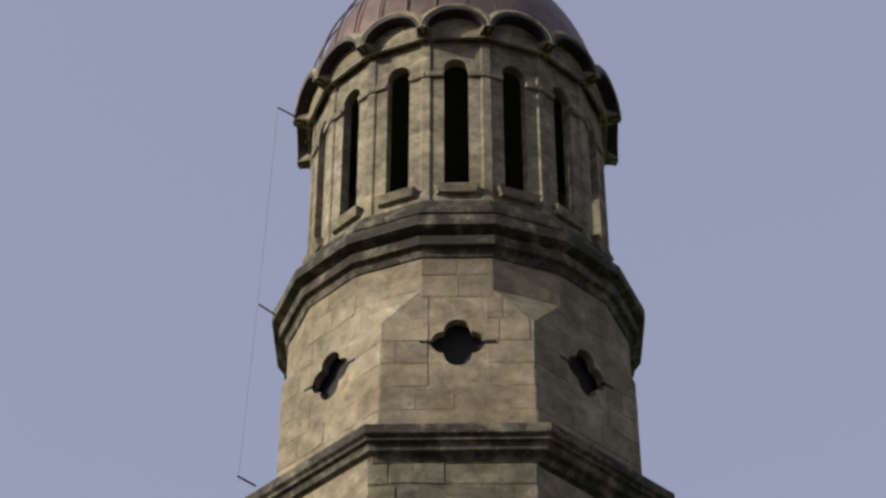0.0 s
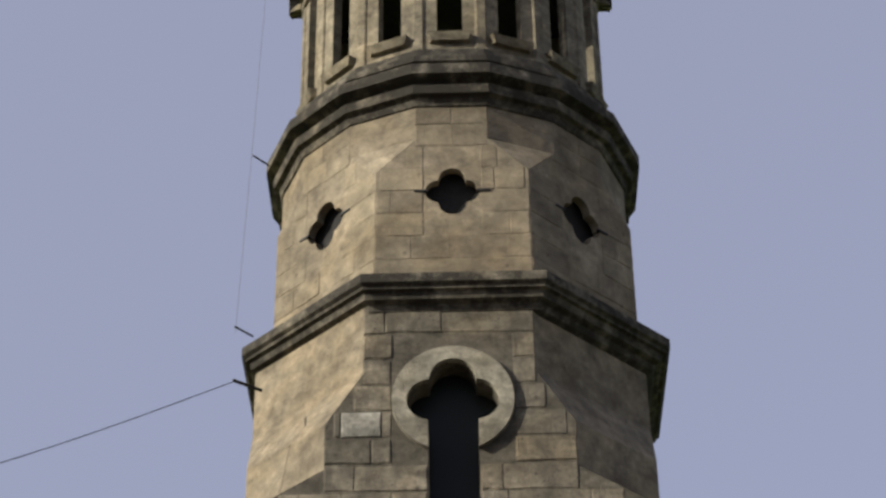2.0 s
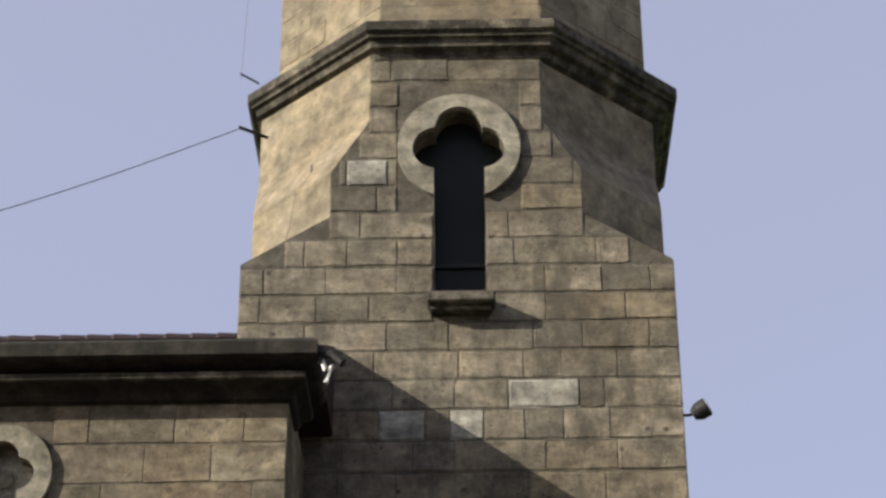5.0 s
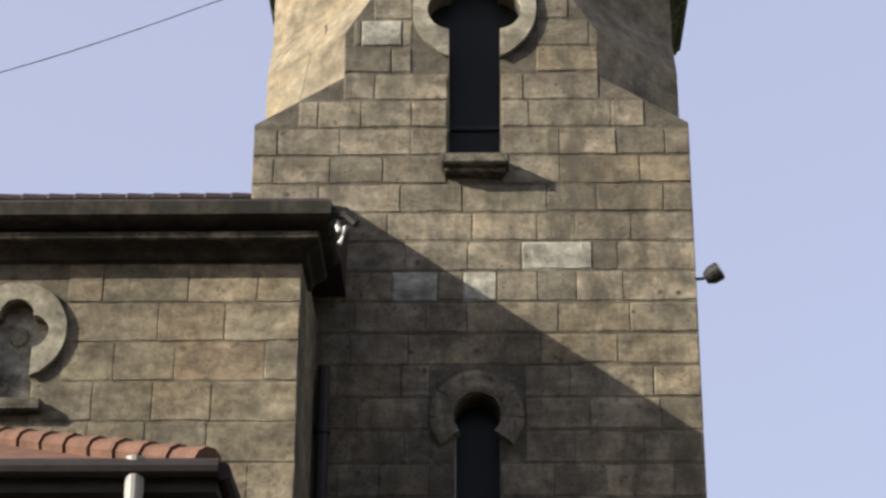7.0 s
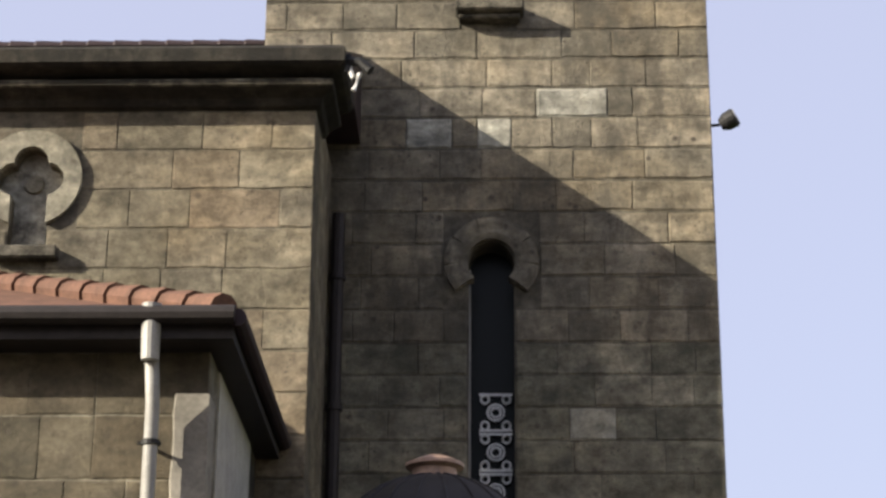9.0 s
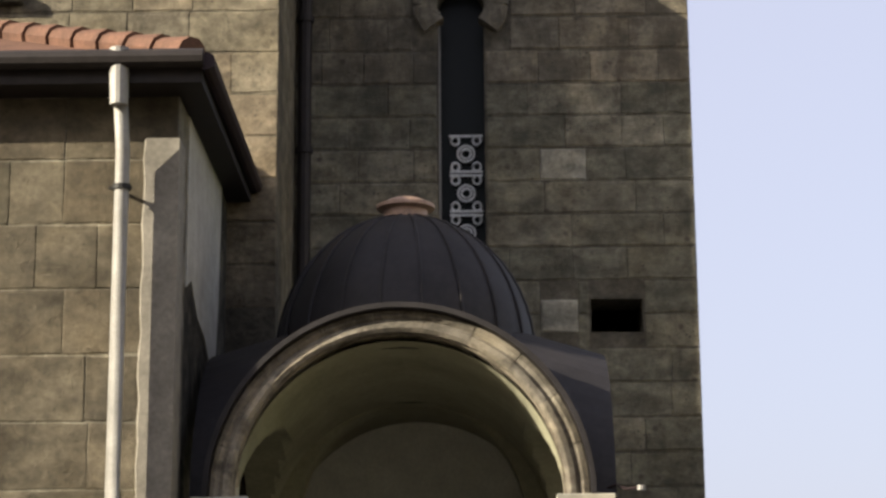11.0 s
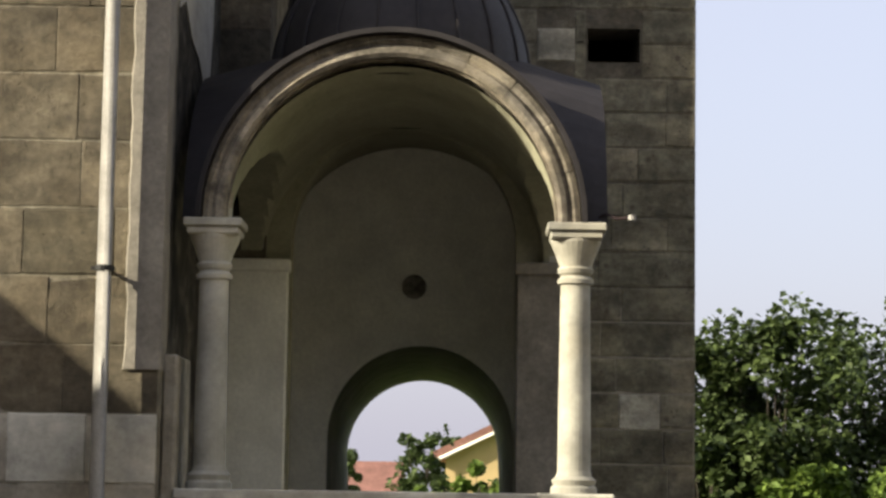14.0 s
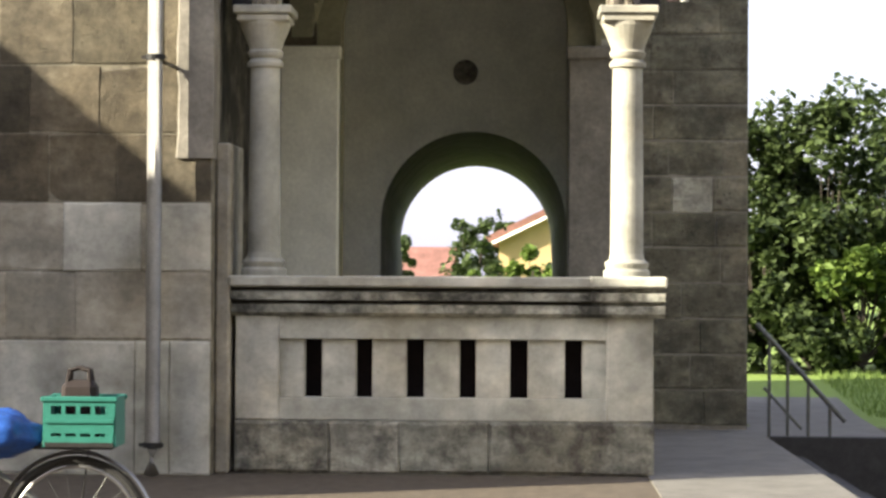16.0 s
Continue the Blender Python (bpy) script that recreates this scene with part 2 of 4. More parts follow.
    bm.free()
    me.materials.append(mat)
    if smooth:
        me.shade_smooth()
    return me


def part(name, bm, mat, parent=None, label="", smooth=False):
    ob = new(name, mesh_of(bm, name, mat, smooth))
    if parent is not None:
        ob.parent = parent
    if label:
        tagged(ob, label)
    return ob


def thing(name, label, category, at=(0, 0, 0), group="", kind=""):
    ob = new(name)
    ob.location = at
    ob.empty_display_size = 0.1
    return tagged(ob, label, category, group, kind)


def box(x0, x1, y0, y1, z0, z1, bev=0.0, bm=None):
    own = bmesh.new()
    bmesh.ops.create_cube(own, size=1)
    for v in own.verts:
        v.co = Vector(((x0 + x1) / 2 + v.co.x * (x1 - x0), (y0 + y1) / 2 + v.co.y * (y1 - y0), (z0 + z1) / 2 + v.co.z * (z1 - z0)))
    if bev:
        bmesh.ops.bevel(own, geom=own.edges[:], offset=bev, segments=1, affect="EDGES")
    return join(bm, own) if bm else own


def join(bm, other):
    me = bpy.data.meshes.new("tmp")
    other.to_mesh(me)
    other.free()
    bm.from_mesh(me)
    bpy.data.meshes.remove(me)
    return bm


def lathe(profile, at=(0, 0, 0), n=32, start=0.0, sweep=math.tau, squash=1.0):
    """Turns a profile of (radius, height) about a standing axis."""
    bm = bmesh.new()
    full = abs(sweep - math.tau) < 1e-6
    cols = n if full else n + 1
    rings = []
    for r, z in profile:
        rings.append([bm.verts.new((at[0] + r * math.cos(start + sweep * k / n), at[1] + squash * r * math.sin(start + sweep * k / n), at[2] + z)) for k in range(cols)])
    for a, b in zip(rings, rings[1:]):
        for k in range(n):
            k2 = (k + 1) % cols
            bm.faces.new((a[k], a[k2], b[k2], b[k]))
    bmesh.ops.remove_doubles(bm, verts=bm.verts, dist=1e-5)
    return bm


def prism_rings(rings, cap=True):
    """Joins rings of equally many points into one closed skin."""
    bm = bmesh.new()
    vs = [[bm.verts.new(p) for p in ring] for ring in rings]
    for a, b in zip(vs, vs[1:]):
        n = len(a)
        for k in range(n):
            bm.faces.new((a[k], a[(k + 1) % n], b[(k + 1) % n], b[k]))
    if cap:
        bm.faces.new(vs[0][::-1])
        bm.faces.new(vs[-1])
    bmesh.ops.remove_doubles(bm, verts=bm.verts, dist=1e-5)
    return bm


def slab_with_holes(outline, holes, place, depth):
    """A wall: outline and holes in (u, z), set into the world by place(u, d, z), d being the depth into the wall."""
    bm = bmesh.new()
    loops = [outline] + holes
    edges, front = [], []
    for lp in loops:
        vs = [bm.verts.new((u, 0, z)) for u, z in lp]
        front.append(vs)
        edges += [bm.edges.new((vs[i], vs[(i + 1) % len(vs)])) for i in range(len(vs))]
    bmesh.ops.triangle_fill(bm, use_beauty=True, use_dissolve=False, edges=edges)
    faces = bm.faces[:]
    ret = bmesh.ops.extrude_face_region(bm, geom=faces)
    for v in [g for g in ret["geom"] if isinstance(g, bmesh.types.BMVert)]:
        v.co.y += depth
    for v in bm.verts:
        v.co = Vector(place(v.co.x, v.co.y, v.co.z))
    return bm


def sweep_xz(path, profile, place):
    """Sweeps a profile of (out, d) along an open path in (u, z); out lies to the left of the path."""
    bm = bmesh.new()
    rows = []
    n = len(path)
    for i, (u, z) in enumerate(path):
        a, b = path[max(i - 1, 0)], path[min(i + 1, n - 1)]
        tx_, tz_ = b[0] - a[0], b[1] - a[1]
        l = math.hypot(tx_, tz_)
        nx, nz = -tz_ / l, tx_ / l
        rows.append([bm.verts.new(place(u + nx * o, d, z + nz * o)) for o, d in profile])
    m = len(profile)
    for a, b in zip(rows, rows[1:]):
        for k in range(m):
            bm.faces.new((a[k], a[(k + 1) % m], b[(k + 1) % m], b[k]))
    bm.faces.new(rows[0])
    bm.faces.new(rows[-1][::-1])
    return bm


def tube(points, radius, n=10, caps=True):
    bm = bmesh.new()
    pts = [Vector(p) for p in points]
    rings = []
    up = Vector((0, 0, 1))
    for i, p in enumerate(pts):
        d = (pts[min(i + 1, len(pts) - 1)] - pts[max(i - 1, 0)]).normalized()
        side = d.cross(up)
        if side.length < 0.05:
            side = d.cross(Vector((0, 1, 0)))
        side.normalize()
        nor = side.cross(d)
        r = radius[i] if isinstance(radius, (list, tuple)) else radius
        rings.append([bm.verts.new(p + r * (math.cos(math.tau * k / n) * side + math.sin(math.tau * k / n) * nor)) for k in range(n)])
    for a, b in zip(rings, rings[1:]):
        for k in range(n):
            bm.faces.new((a[k], a[(k + 1) % n], b[(k + 1) % n], b[k]))
    if caps:
        bm.faces.new(rings[0][::-1])
        bm.faces.new(rings[-1])
    return bm


def arc(cx, cz, r, a0, a1, n):
    """Points on an arc, from a0 to a1 degrees, anticlockwise in (u, z)."""
    return [(cx + r * math.cos(radians(a0 + (a1 - a0) * k / n)), cz + r * math.sin(radians(a0 + (a1 - a0) * k / n))) for k in range(n + 1)]


def arch_hole(cx, half, z0, spring, n=18):
    return [(cx - half, z0), (cx + half, z0)] + arc(cx, spring, half, 0, 180, n)


# ---- masonry ----
BLOCKS = {}


def block_mesh(w, h, d, mat, variant=0):
    """A dressed block with worn, uneven front edges; origin in the middle of its back."""
    key = (round(w, 2), round(h, 2), round(d, 3), variant, mat.name)
    if key not in BLOCKS:
        w, h, d = key[:3]
        c = min(0.014, d * 0.8)
        jig = random.Random(len(BLOCKS) * 7 + variant)
        a, b = w / 2, h / 2
        rim = [(-a, -b), (-a / 3, -b), (a / 3, -b), (a, -b), (a, 0), (a, b), (a / 3, b), (-a / 3, b), (-a, b), (-a, 0)]
        n = len(rim)
        wear = min(0.016, 0.08 * h)
        edge = [(x * (1 - jig.uniform(0, 0.3 * wear) / a), z * (1 - jig.uniform(0, wear) / b)) for x, z in rim]
        vs = [(x, 0, z) for x, z in rim] + [(x, -d + c, z) for x, z in edge]
        for x, z in edge:
            k = c * jig.uniform(0.4, 1.5)
            vs.append((x * (1 - k / a), -d + jig.uniform(-0.003, 0.003), z * (1 - k / b)))
        fs = [tuple(range(2 * n, 3 * n))]
        for q in range(n):
            r = (q + 1) % n
            fs += [(q, r, n + r, n + q), (n + q, n + r, 2 * n + r, 2 * n + q)]
        me = bpy.data.meshes.new("block")
        me.from_pydata(vs, [], fs)
        me.materials.append(mat)
        BLOCKS[key] = me
    return BLOCKS[key]


def lay(parent, frame_m, z0, z1, span, course, lengths, mat, seed, holes=(), proud=0.03, joint=0.010, pale=0.0, name="block", fixed=(), fixed_mat=None):
    """Lays courses on a wall. frame_m: u along x, out along -y. span(z) gives the ends of a course; holes: u0, u1, z0, z1."""
    rng = random.Random(seed)
    n = max(1, round((z1 - z0) / course))
    h = (z1 - z0) / n
    for a, b, za, zb in fixed:
        ob = new(name, block_mesh(b - a - joint, zb - za - joint, proud + 0.004, fixed_mat or M_PLAIN_PALE))
        ob.parent = parent
        ob.matrix_local = frame_m @ Matrix.Translation(((a + b) / 2, 0, (za + zb) / 2))
    holes = list(holes) + list(fixed)
    for i in range(n):
        za, zb = z0 + i * h, z0 + (i + 1) * h
        lo = [max(span(za)[0], span(zb)[0]), min(span(za)[1], span(zb)[1])]
        runs = [lo]
        for a, b, c, d in holes:
            if c < zb - 0.03 and d > za + 0.03:
                nxt = []
                for r in runs:
                    if b <= r[0] or a >= r[1]:
                        nxt.append(r)
                        continue
                    if a - r[0] > 0.06:
                        nxt.append([r[0], a])
                    if r[1] - b > 0.06:
                        nxt.append([b, r[1]])
                runs = nxt
        for a, b in runs:
            u = a
            first = rng.uniform(0.35, 1.0)
            while u < b - 0.02:
                l = rng.uniform(*lengths) * first
                first = 1.0
                if b - u - l < lengths[0] * 0.6:
                    l = b - u
                me_mat = M_PLAIN_PALE if rng.random() < pale else mat
                d = proud + rng.uniform(-1, 1) * min(0.007, proud * 0.35)
                me = block_mesh(max(0.04, l - joint * rng.uniform(0.1, 0.5)), h - joint * rng.uniform(0.7, 1.5), d, me_mat, rng.randrange(4))
                ob = new(name, me)
                ob.parent = parent
                ob.matrix_local = frame_m @ Matrix.Translation((u + l / 2, 0, (za + zb) / 2)) @ pose(0, 0, 0, rng.uniform(-0.3, 0.3), rng.uniform(-0.3, 0.3), rng.uniform(-0.4, 0.4))
                u += l


def facing(cx, cy, angle, r):
    """The frame of a facet at distance r from a standing axis; angle 0 faces the front, positive turns to the right."""
    return Matrix.Translation((cx, cy, 0)) @ pose(0, 0, 0, 0, 0, angle) @ Matrix.Translation((0, -r, 0))


# ---- ground ----
def ground():
    bm = bmesh.new()
    xs = [-900, -200, -60, -20, -9, -5, -2, 0, 1, 2.29, 2.30, 6.0, 6.02, 9, 14, 30, 100, 300, 900]
    ys = [-900, -200, -60, -20, -5, 0, 5, 9, 13.0, 13.02, 16, 19.70, 19.72, 23, 27, 32, 40, 60, 120, 300, 900]
    grid = []
    for y in ys:
        row = []
        for x in xs:
            pit = 2.295 < x < 6.01 and 13.01 < y < 19.71
            row.append(bm.verts.new((x, y, -1.7 if pit else -(0.0 if y < 60 else (y - 60) * 0.004))))
        grid.append(row)
    for a, b in zip(grid, grid[1:]):
        for i in range(len(xs) - 1):
            bm.faces.new((a[i], a[i + 1], b[i + 1], b[i]))
    ob = part("ground", bm, M_GROUND, smooth=False)
    tagged(ob, "bare brown earth giving way to green grass", "ground", kind="structure")
    bm = box(0.95, 2.28, -4.9, 21.0, -0.2, 0.012)
    ob = part("pavement", bm, M_PAVE)
    tagged(ob, "grey asphalt path along the tower foot", "pavement", kind="structure")
    bm = bmesh.new()
    grid = [[(2.28, 19.73, 0.012), (3.45, 19.73, 0.012)], [(2.28, 23.0, 0.012), (3.62, 23.0, 0.012)], [(2.28, 26.2, 0.012), (3.9, 26.2, 0.012)]]
    rows = [[bm.verts.new(p) for p in r] for r in grid]
    for a, b in zip(rows, rows[1:]):
        bm.faces.new((a[0], b[0], b[1], a[1]))
    ob = part("road", bm, M_PAVE)
    tagged(ob, "grey asphalt lane behind the railing", "road", kind="structure")


ground()

# ---- bell tower ----
TX, TA, TY = -0.208, 2.397, 20.54
TXO = TX + 0.07
TC = TY + TA
X0, X1 = TX - TA, TX + TA
K8, K16 = math.tan(math.pi / 8), math.tan(math.pi / 16)
tower = thing("bell_tower", "tall weathered tan stone bell tower with octagonal upper stages", "bell tower", (TX, TC, 0))
UNDO = Matrix.Translation((-TX, -TC, 0))


def tpart(name, bm, mat, parent=tower, label="", smooth=False):
    bmesh.ops.transform(bm, matrix=UNDO, verts=bm.verts)
    return part(name, bm, mat, parent, label, smooth)


def keyhole(cx, zc, s, half, z0, n=14):
    """Three lobes over a slot."""
    return ([(cx - half, z0), (cx + half, z0)]
            + arc(cx + 0.26 * s, zc, 0.27 * s, -84, 88, n) + arc(cx, zc + 0.28 * s, 0.27 * s, -2, 182, n)
            + arc(cx - 0.26 * s, zc, 0.27 * s, 92, 264, n))


KX, KZ = -0.17, 14.10
WX, WZ = -0.147, 9.20
PASS_X, PASS_R, PASS_Z = -0.47, 0.90, 1.99
STAGE = [(12.65, TA), (13.25, 1.42), (13.83, 1.42), (14.50, TA * K8), (15.55, TA * K8)]


def tower_span(z, pts=STAGE):
    h = TA if z < pts[0][0] else pts[-1][1]
    for (za, ha), (zb, hb) in zip(pts, pts[1:]):
        if za <= z <= zb:
            h = ha + (hb - ha) * (z - za) / (zb - za)
    return (TX - h, TX + h)


outline = [(X0, 3.3), (X1, 3.3)] + [(TX + h, z) for z, h in STAGE] + [(TX - h, z) for z, h in reversed(STAGE)]
front = tpart("front_wall", slab_with_holes(
    outline, [keyhole(KX, KZ, 1.0, 0.28, 12.21), arch_hole(WX, 0.235, 6.0, WZ), [(1.12, 5.73), (1.64, 5.73), (1.64, 6.07), (1.12, 6.07)]],
    lambda u, d, z: (u, TY + d, z), 0.55), M_TOWER_CORE)
tpart("passage", slab_with_holes([(X0, 0), (X1, 0), (X1, 3.3), (X0, 3.3)], [arch_hole(PASS_X, PASS_R, 0.38, PASS_Z, 28)],
                                 lambda u, d, z: (u - 0.08 * d / TA / 2, TY + d, z - 0.09 * d / TA / 2) if abs(u - PASS_X) < 0.95 and 0.5 < z < 3 else (u, TY + d, z), 2 * TA), M_CEMENT, label="deep arched passage through the tower foot")
for side in (-1, 1):
    xa, xb = (X0, X0 + 0.55) if side < 0 else (X1 - 0.55, X1)
    tpart("side_wall", box(xa, xb, TY + 0.55, TC + TA - 0.55, 3.3, 12.65), M_TOWER_CORE)
tpart("back_wall", box(X0, X1, TC + TA - 0.55, TC + TA, 3.3, 12.65), M_TOWER_CORE)


def ring8(h, z, a=TA):
    pts = [(-h, -a), (h, -a), (a, -h), (a, h), (h, a), (-h, a), (-a, h), (-a, -h)]
    return [(TX + x, TC + y, z) for x, y in pts]


def open_skin(rings, skip):
    bm = bmesh.new()
    vs = [[bm.verts.new(p) for p in r] for r in rings]
    n = len(vs[0])
    for a, b in zip(vs, vs[1:]):
        for k in range(n):
            if k not in skip:
                q = []
                for v in (a[k], a[(k + 1) % n], b[(k + 1) % n], b[k]):
                    if all((v.co - w.co).length > 1e-5 for w in q):
                        q.append(v)
                if len(q) > 2:
                    bm.faces.new(q)
    return bm


tpart("broach_stage", open_skin([ring8(h - (0.001 if i == 0 else 0), z) for i, (z, h) in enumerate(STAGE)], (0,)), M_UPPER_CORE,
      label="sloping stone broaches that turn the square into an octagon")
FRONT = UNDO @ Matrix.Translation((0, TY, 0))
TOWER_HOLES = [(KX - 0.30, KX + 0.30, 11.97, 13.8), (KX - 0.70, KX + 0.70, 13.6, 14.75), (WX - 0.25, WX + 0.25, 6.0, 9.3), (WX - 0.50, WX + 0.50, 8.95, 9.68),
               (1.10, 1.66, 5.71, 6.09), (PASS_X - 0.95, PASS_X + 0.95, 0.3, 2.5), (PASS_X - 0.7, PASS_X + 0.7, 2.5, 2.95), (-2.3, 0.99, 0.0, 5.2)]
PALE = [(0.33, 1.10, 10.86, 11.208), (-0.30, 0.07, 10.499, 10.86), (-1.06, -0.56, 10.499, 10.86), (0.64, 1.11, 7.295, 7.64), (0.62, 1.0, 5.73, 6.07), (1.45, 1.85, 2.1, 2.46), (-1.45, -0.98, 13.644, 13.99)]
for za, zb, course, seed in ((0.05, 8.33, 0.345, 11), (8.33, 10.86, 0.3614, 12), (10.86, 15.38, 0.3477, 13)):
    # The lowest run takes the stone that has shade in its tones.
    course_mat = M_TOWER_LOW if zb < 9 else M_TOWER
    lay(front, FRONT, za, zb, tower_span, course, (0.38, 0.98), course_mat, seed, holes=TOWER_HOLES, fixed=[p for p in PALE if za - 0.01 <= p[2] < zb - 0.01], proud=0.011 if zb > 9 else 0.009, joint=0.018 if zb > 9 else 0.013)
for ang in (-45, 45):
    diag = part("broach_facing", box(-0.9, 0.9, 0.0, 0.02, 14.5, 15.4), M_UPPER_CORE, tower)
    diag.matrix_local = UNDO @ facing(TX, TC, ang, TA - 0.01)
    lay(diag, Matrix.Identity(4), 14.5, 15.38, lambda z: (-TA * K8, TA * K8), 0.30, (0.4, 0.8), M_UPPER, 20 + ang, proud=0.007, joint=0.003)


for ang in (-45, 45):
    mid = part("broach_facing", box(-0.62, 0.62, 0.0, 0.02, 13.27, 13.80), M_UPPER_CORE, tower)
    mid.matrix_local = UNDO @ facing(TX, TC, ang, (TA + 1.42) / math.sqrt(2) - 0.01)
    lay(mid, Matrix.Identity(4), 13.25, 13.83, lambda z: (-0.68, 0.68), 0.29, (0.35, 0.8), M_UPPER, 90 + ang, proud=0.010, joint=0.004)


def swept_ring(cx, zc, r0, r1, a0, a1, y, out, n=36):
    return sweep_xz(arc(cx, zc, (r0 + r1) / 2, a0, a1, n), [(-(r1 - r0) / 2, 0.1), (-(r1 - r0) / 2, -out * 0.8), (-(r1 - r0) / 4, -out), ((r1 - r0) / 4, -out), ((r1 - r0) / 2, -out * 0.8), ((r1 - r0) / 2, 0.1)],
                    lambda u, d, z: (u, y + d, z))


def voussoirs(name, parent, cx, zc, r0, r1, a0, a1, count, y, out, mat, undo):
    """A ring of single wedge stones."""
    step = (a1 - a0) / count
    for i in range(count):
        bm = swept_ring(cx, zc, r0, r1, a0 + i * step + 0.2, a0 + (i + 1) * step - 0.2, y, out, 4)
        bmesh.ops.transform(bm, matrix=undo, verts=bm.verts)
        part(name, bm, mat, parent)


# ring of the keyhole window: plate with the lobed hole
def keyhole_ring(cx, zc, s, r, y, out, depth, mat, parent, undo):
    inner = arc(cx + 0.26 * s, zc, 0.27 * s, -84, 88, 12) + arc(cx, zc + 0.28 * s, 0.27 * s, -2, 182, 12) + arc(cx - 0.26 * s, zc, 0.27 * s, 92, 264, 12)
    a = math.degrees(math.asin(min(1, 0.285 * s / r)))
    outer = arc(cx, zc + 0.02 * s, r, 270 - a, -90 + a, 48)
    bm = slab_with_holes(inner + outer, [], lambda u, d, z: (u, y + d, z), depth)
    bmesh.ops.transform(bm, matrix=Matrix.Translation((0, -out, 0)), verts=bm.verts)
    bmesh.ops.transform(bm, matrix=undo, verts=bm.verts)
    return part("window_surround", bm, mat, parent, "pale carved trefoil surround")


win = new("keyhole_window", mesh_of(box(KX - 0.6, KX + 0.6, TY + 0.30, TY + 0.31, 12.15, 14.75), "pane", M_GLASS))
win.parent = front
win.matrix_local = UNDO
keyhole_ring(KX, KZ, 1.0, 0.70, TY, 0.07, 0.10, M_RING, front, UNDO)
tpart("window_sill", box(KX - 0.36, KX + 0.38, TY - 0.25, TY + 0.2, 12.04, 12.17, 0.02), M_CORNICE, front)
tpart("window_corbel", box(KX - 0.33, KX + 0.34, TY - 0.16, TY + 0.1, 11.98, 12.035, 0.015), M_CORNICE, front)
tpart("glazing_bar", box(KX - 0.29, KX + 0.29, TY + 0.26, TY + 0.30, 12.72, 12.77), M_BLACK, front)
tpart("pane", box(WX - 0.3, WX + 0.3, TY + 0.30, TY + 0.31, 6.0, 9.5), M_GLASS, front)
voussoirs("voussoir", front, WX, WZ, 0.25, 0.49, -42, 222, 7, TY, 0.10, M_TOWER, UNDO)
for i in range(4):
    z = 7.86 - i * 0.42
    gr = bmesh.new()
    for r in (0.085, 0.05):
        join(gr, tube([(WX + 0.04 + r * math.cos(a), TY + 0.24, z - 0.2 + r * math.sin(a)) for a in [math.tau * k / 16 for k in range(17)]], 0.014, 6))
    for sx in (-1, 1):
        for sz in (-1, 1):
            join(gr, tube([(WX + 0.04 + sx * 0.11 + 0.04 * math.cos(a), TY + 0.24, z - 0.2 + sz * 0.14 + 0.045 * math.sin(a)) for a in [math.tau * k / 12 for k in range(13)]], 0.014, 6))
    for zz in (z - 0.01, z - 0.39):
        join(gr, box(WX - 0.13, WX + 0.21, TY + 0.23, TY + 0.25, zz - 0.012, zz + 0.012))
    tpart("grille", gr, M_WHITE_IRON, front, "white wrought scroll grille")
tpart("grille_post", box(WX - 0.245, WX - 0.215, TY + 0.2, TY + 0.24, 6.0, 9.2), M_ZINC, front)


def faceted(profile, n):
    c = math.cos(math.pi / n)
    return lathe([(a / c, z) for a, z in profile], (TXO, TC, 0), n, -math.pi / 2 + math.pi / n)


tpart("lower_cornice", faceted([(2.31, 15.28), (2.42, 15.34), (2.44, 15.42), (2.52, 15.45), (2.54, 15.54), (2.59, 15.55), (2.59, 15.59), (2.64, 15.62), (2.64, 15.74), (2.57, 15.79), (2.25, 15.92), (2.05, 15.92)], 8), M_CORNICE,
      label="dark lichened moulded stone cornice")
# octagon that turns into sixteen sides
RO = 2.275
OCT = [(15.8, RO * K8), (17.52, RO * K8), (18.03, RO * K16), (18.7, RO * K16)]


def ring16(h, z):
    pts = []
    for j in range(8):
        q = pose(0, 0, 0, 0, 0, 45 * j)
        for s in (-1, 1):
            v = q @ Vector((s * h, -RO, 0))
            pts.append((TXO + v.x, TC + v.y, z))
    return pts


drum = tpart("drum_wall", open_skin([ring16(h, z) for z, h in OCT], (0, 2, 14)), M_UPPER_CORE)


def quatrefoil(zc, r=0.17):
    pts = []
    for q in range(4):
        a = 90 * q
        cx, cz = 0.165 * math.cos(radians(a)), 0.185 * math.sin(radians(a))
        if q in (0, 2):
            s = 1 if q == 0 else -1
            pts += [(x, z + zc) for x, z in arc(cx, cz, r, a - 88, a - 5, 6)]
            pts += [(s * 0.50, zc - s * 0.014), (s * 0.50, zc + s * 0.014)]
            pts += [(x, z + zc) for x, z in arc(cx, cz, r, a + 5, a + 88, 6)]
        else:
            pts += [(x, z + zc) for x, z in arc(cx, cz, r, a - 88, a + 88, 12)]
    return pts


for ang in (-45, 0, 45):
    pl = UNDO @ facing(TXO, TC, ang, RO)
    poly = [(-OCT[0][1], 15.8)] + [(h, z) for z, h in OCT] + [(-h, z) for z, h in reversed(OCT[1:])]
    bm = slab_with_holes(poly, [quatrefoil(17.21)], lambda u, d, z: (u, d, z), 0.12)
    bmesh.ops.transform(bm, matrix=pl, verts=bm.verts)
    fw = part("drum_facet", bm, M_UPPER_CORE, tower)
    lay(fw, pl, 15.85, 18.6, lambda z: (-1, 1) and ((-RO * K8 + 0.005, RO * K8 - 0.005) if z < 17.52 else ((lambda h: (-h, h))(max(RO * K16, RO * K8 - (z - 17.52) / 0.5 * (RO * K8 - RO * K16))))),
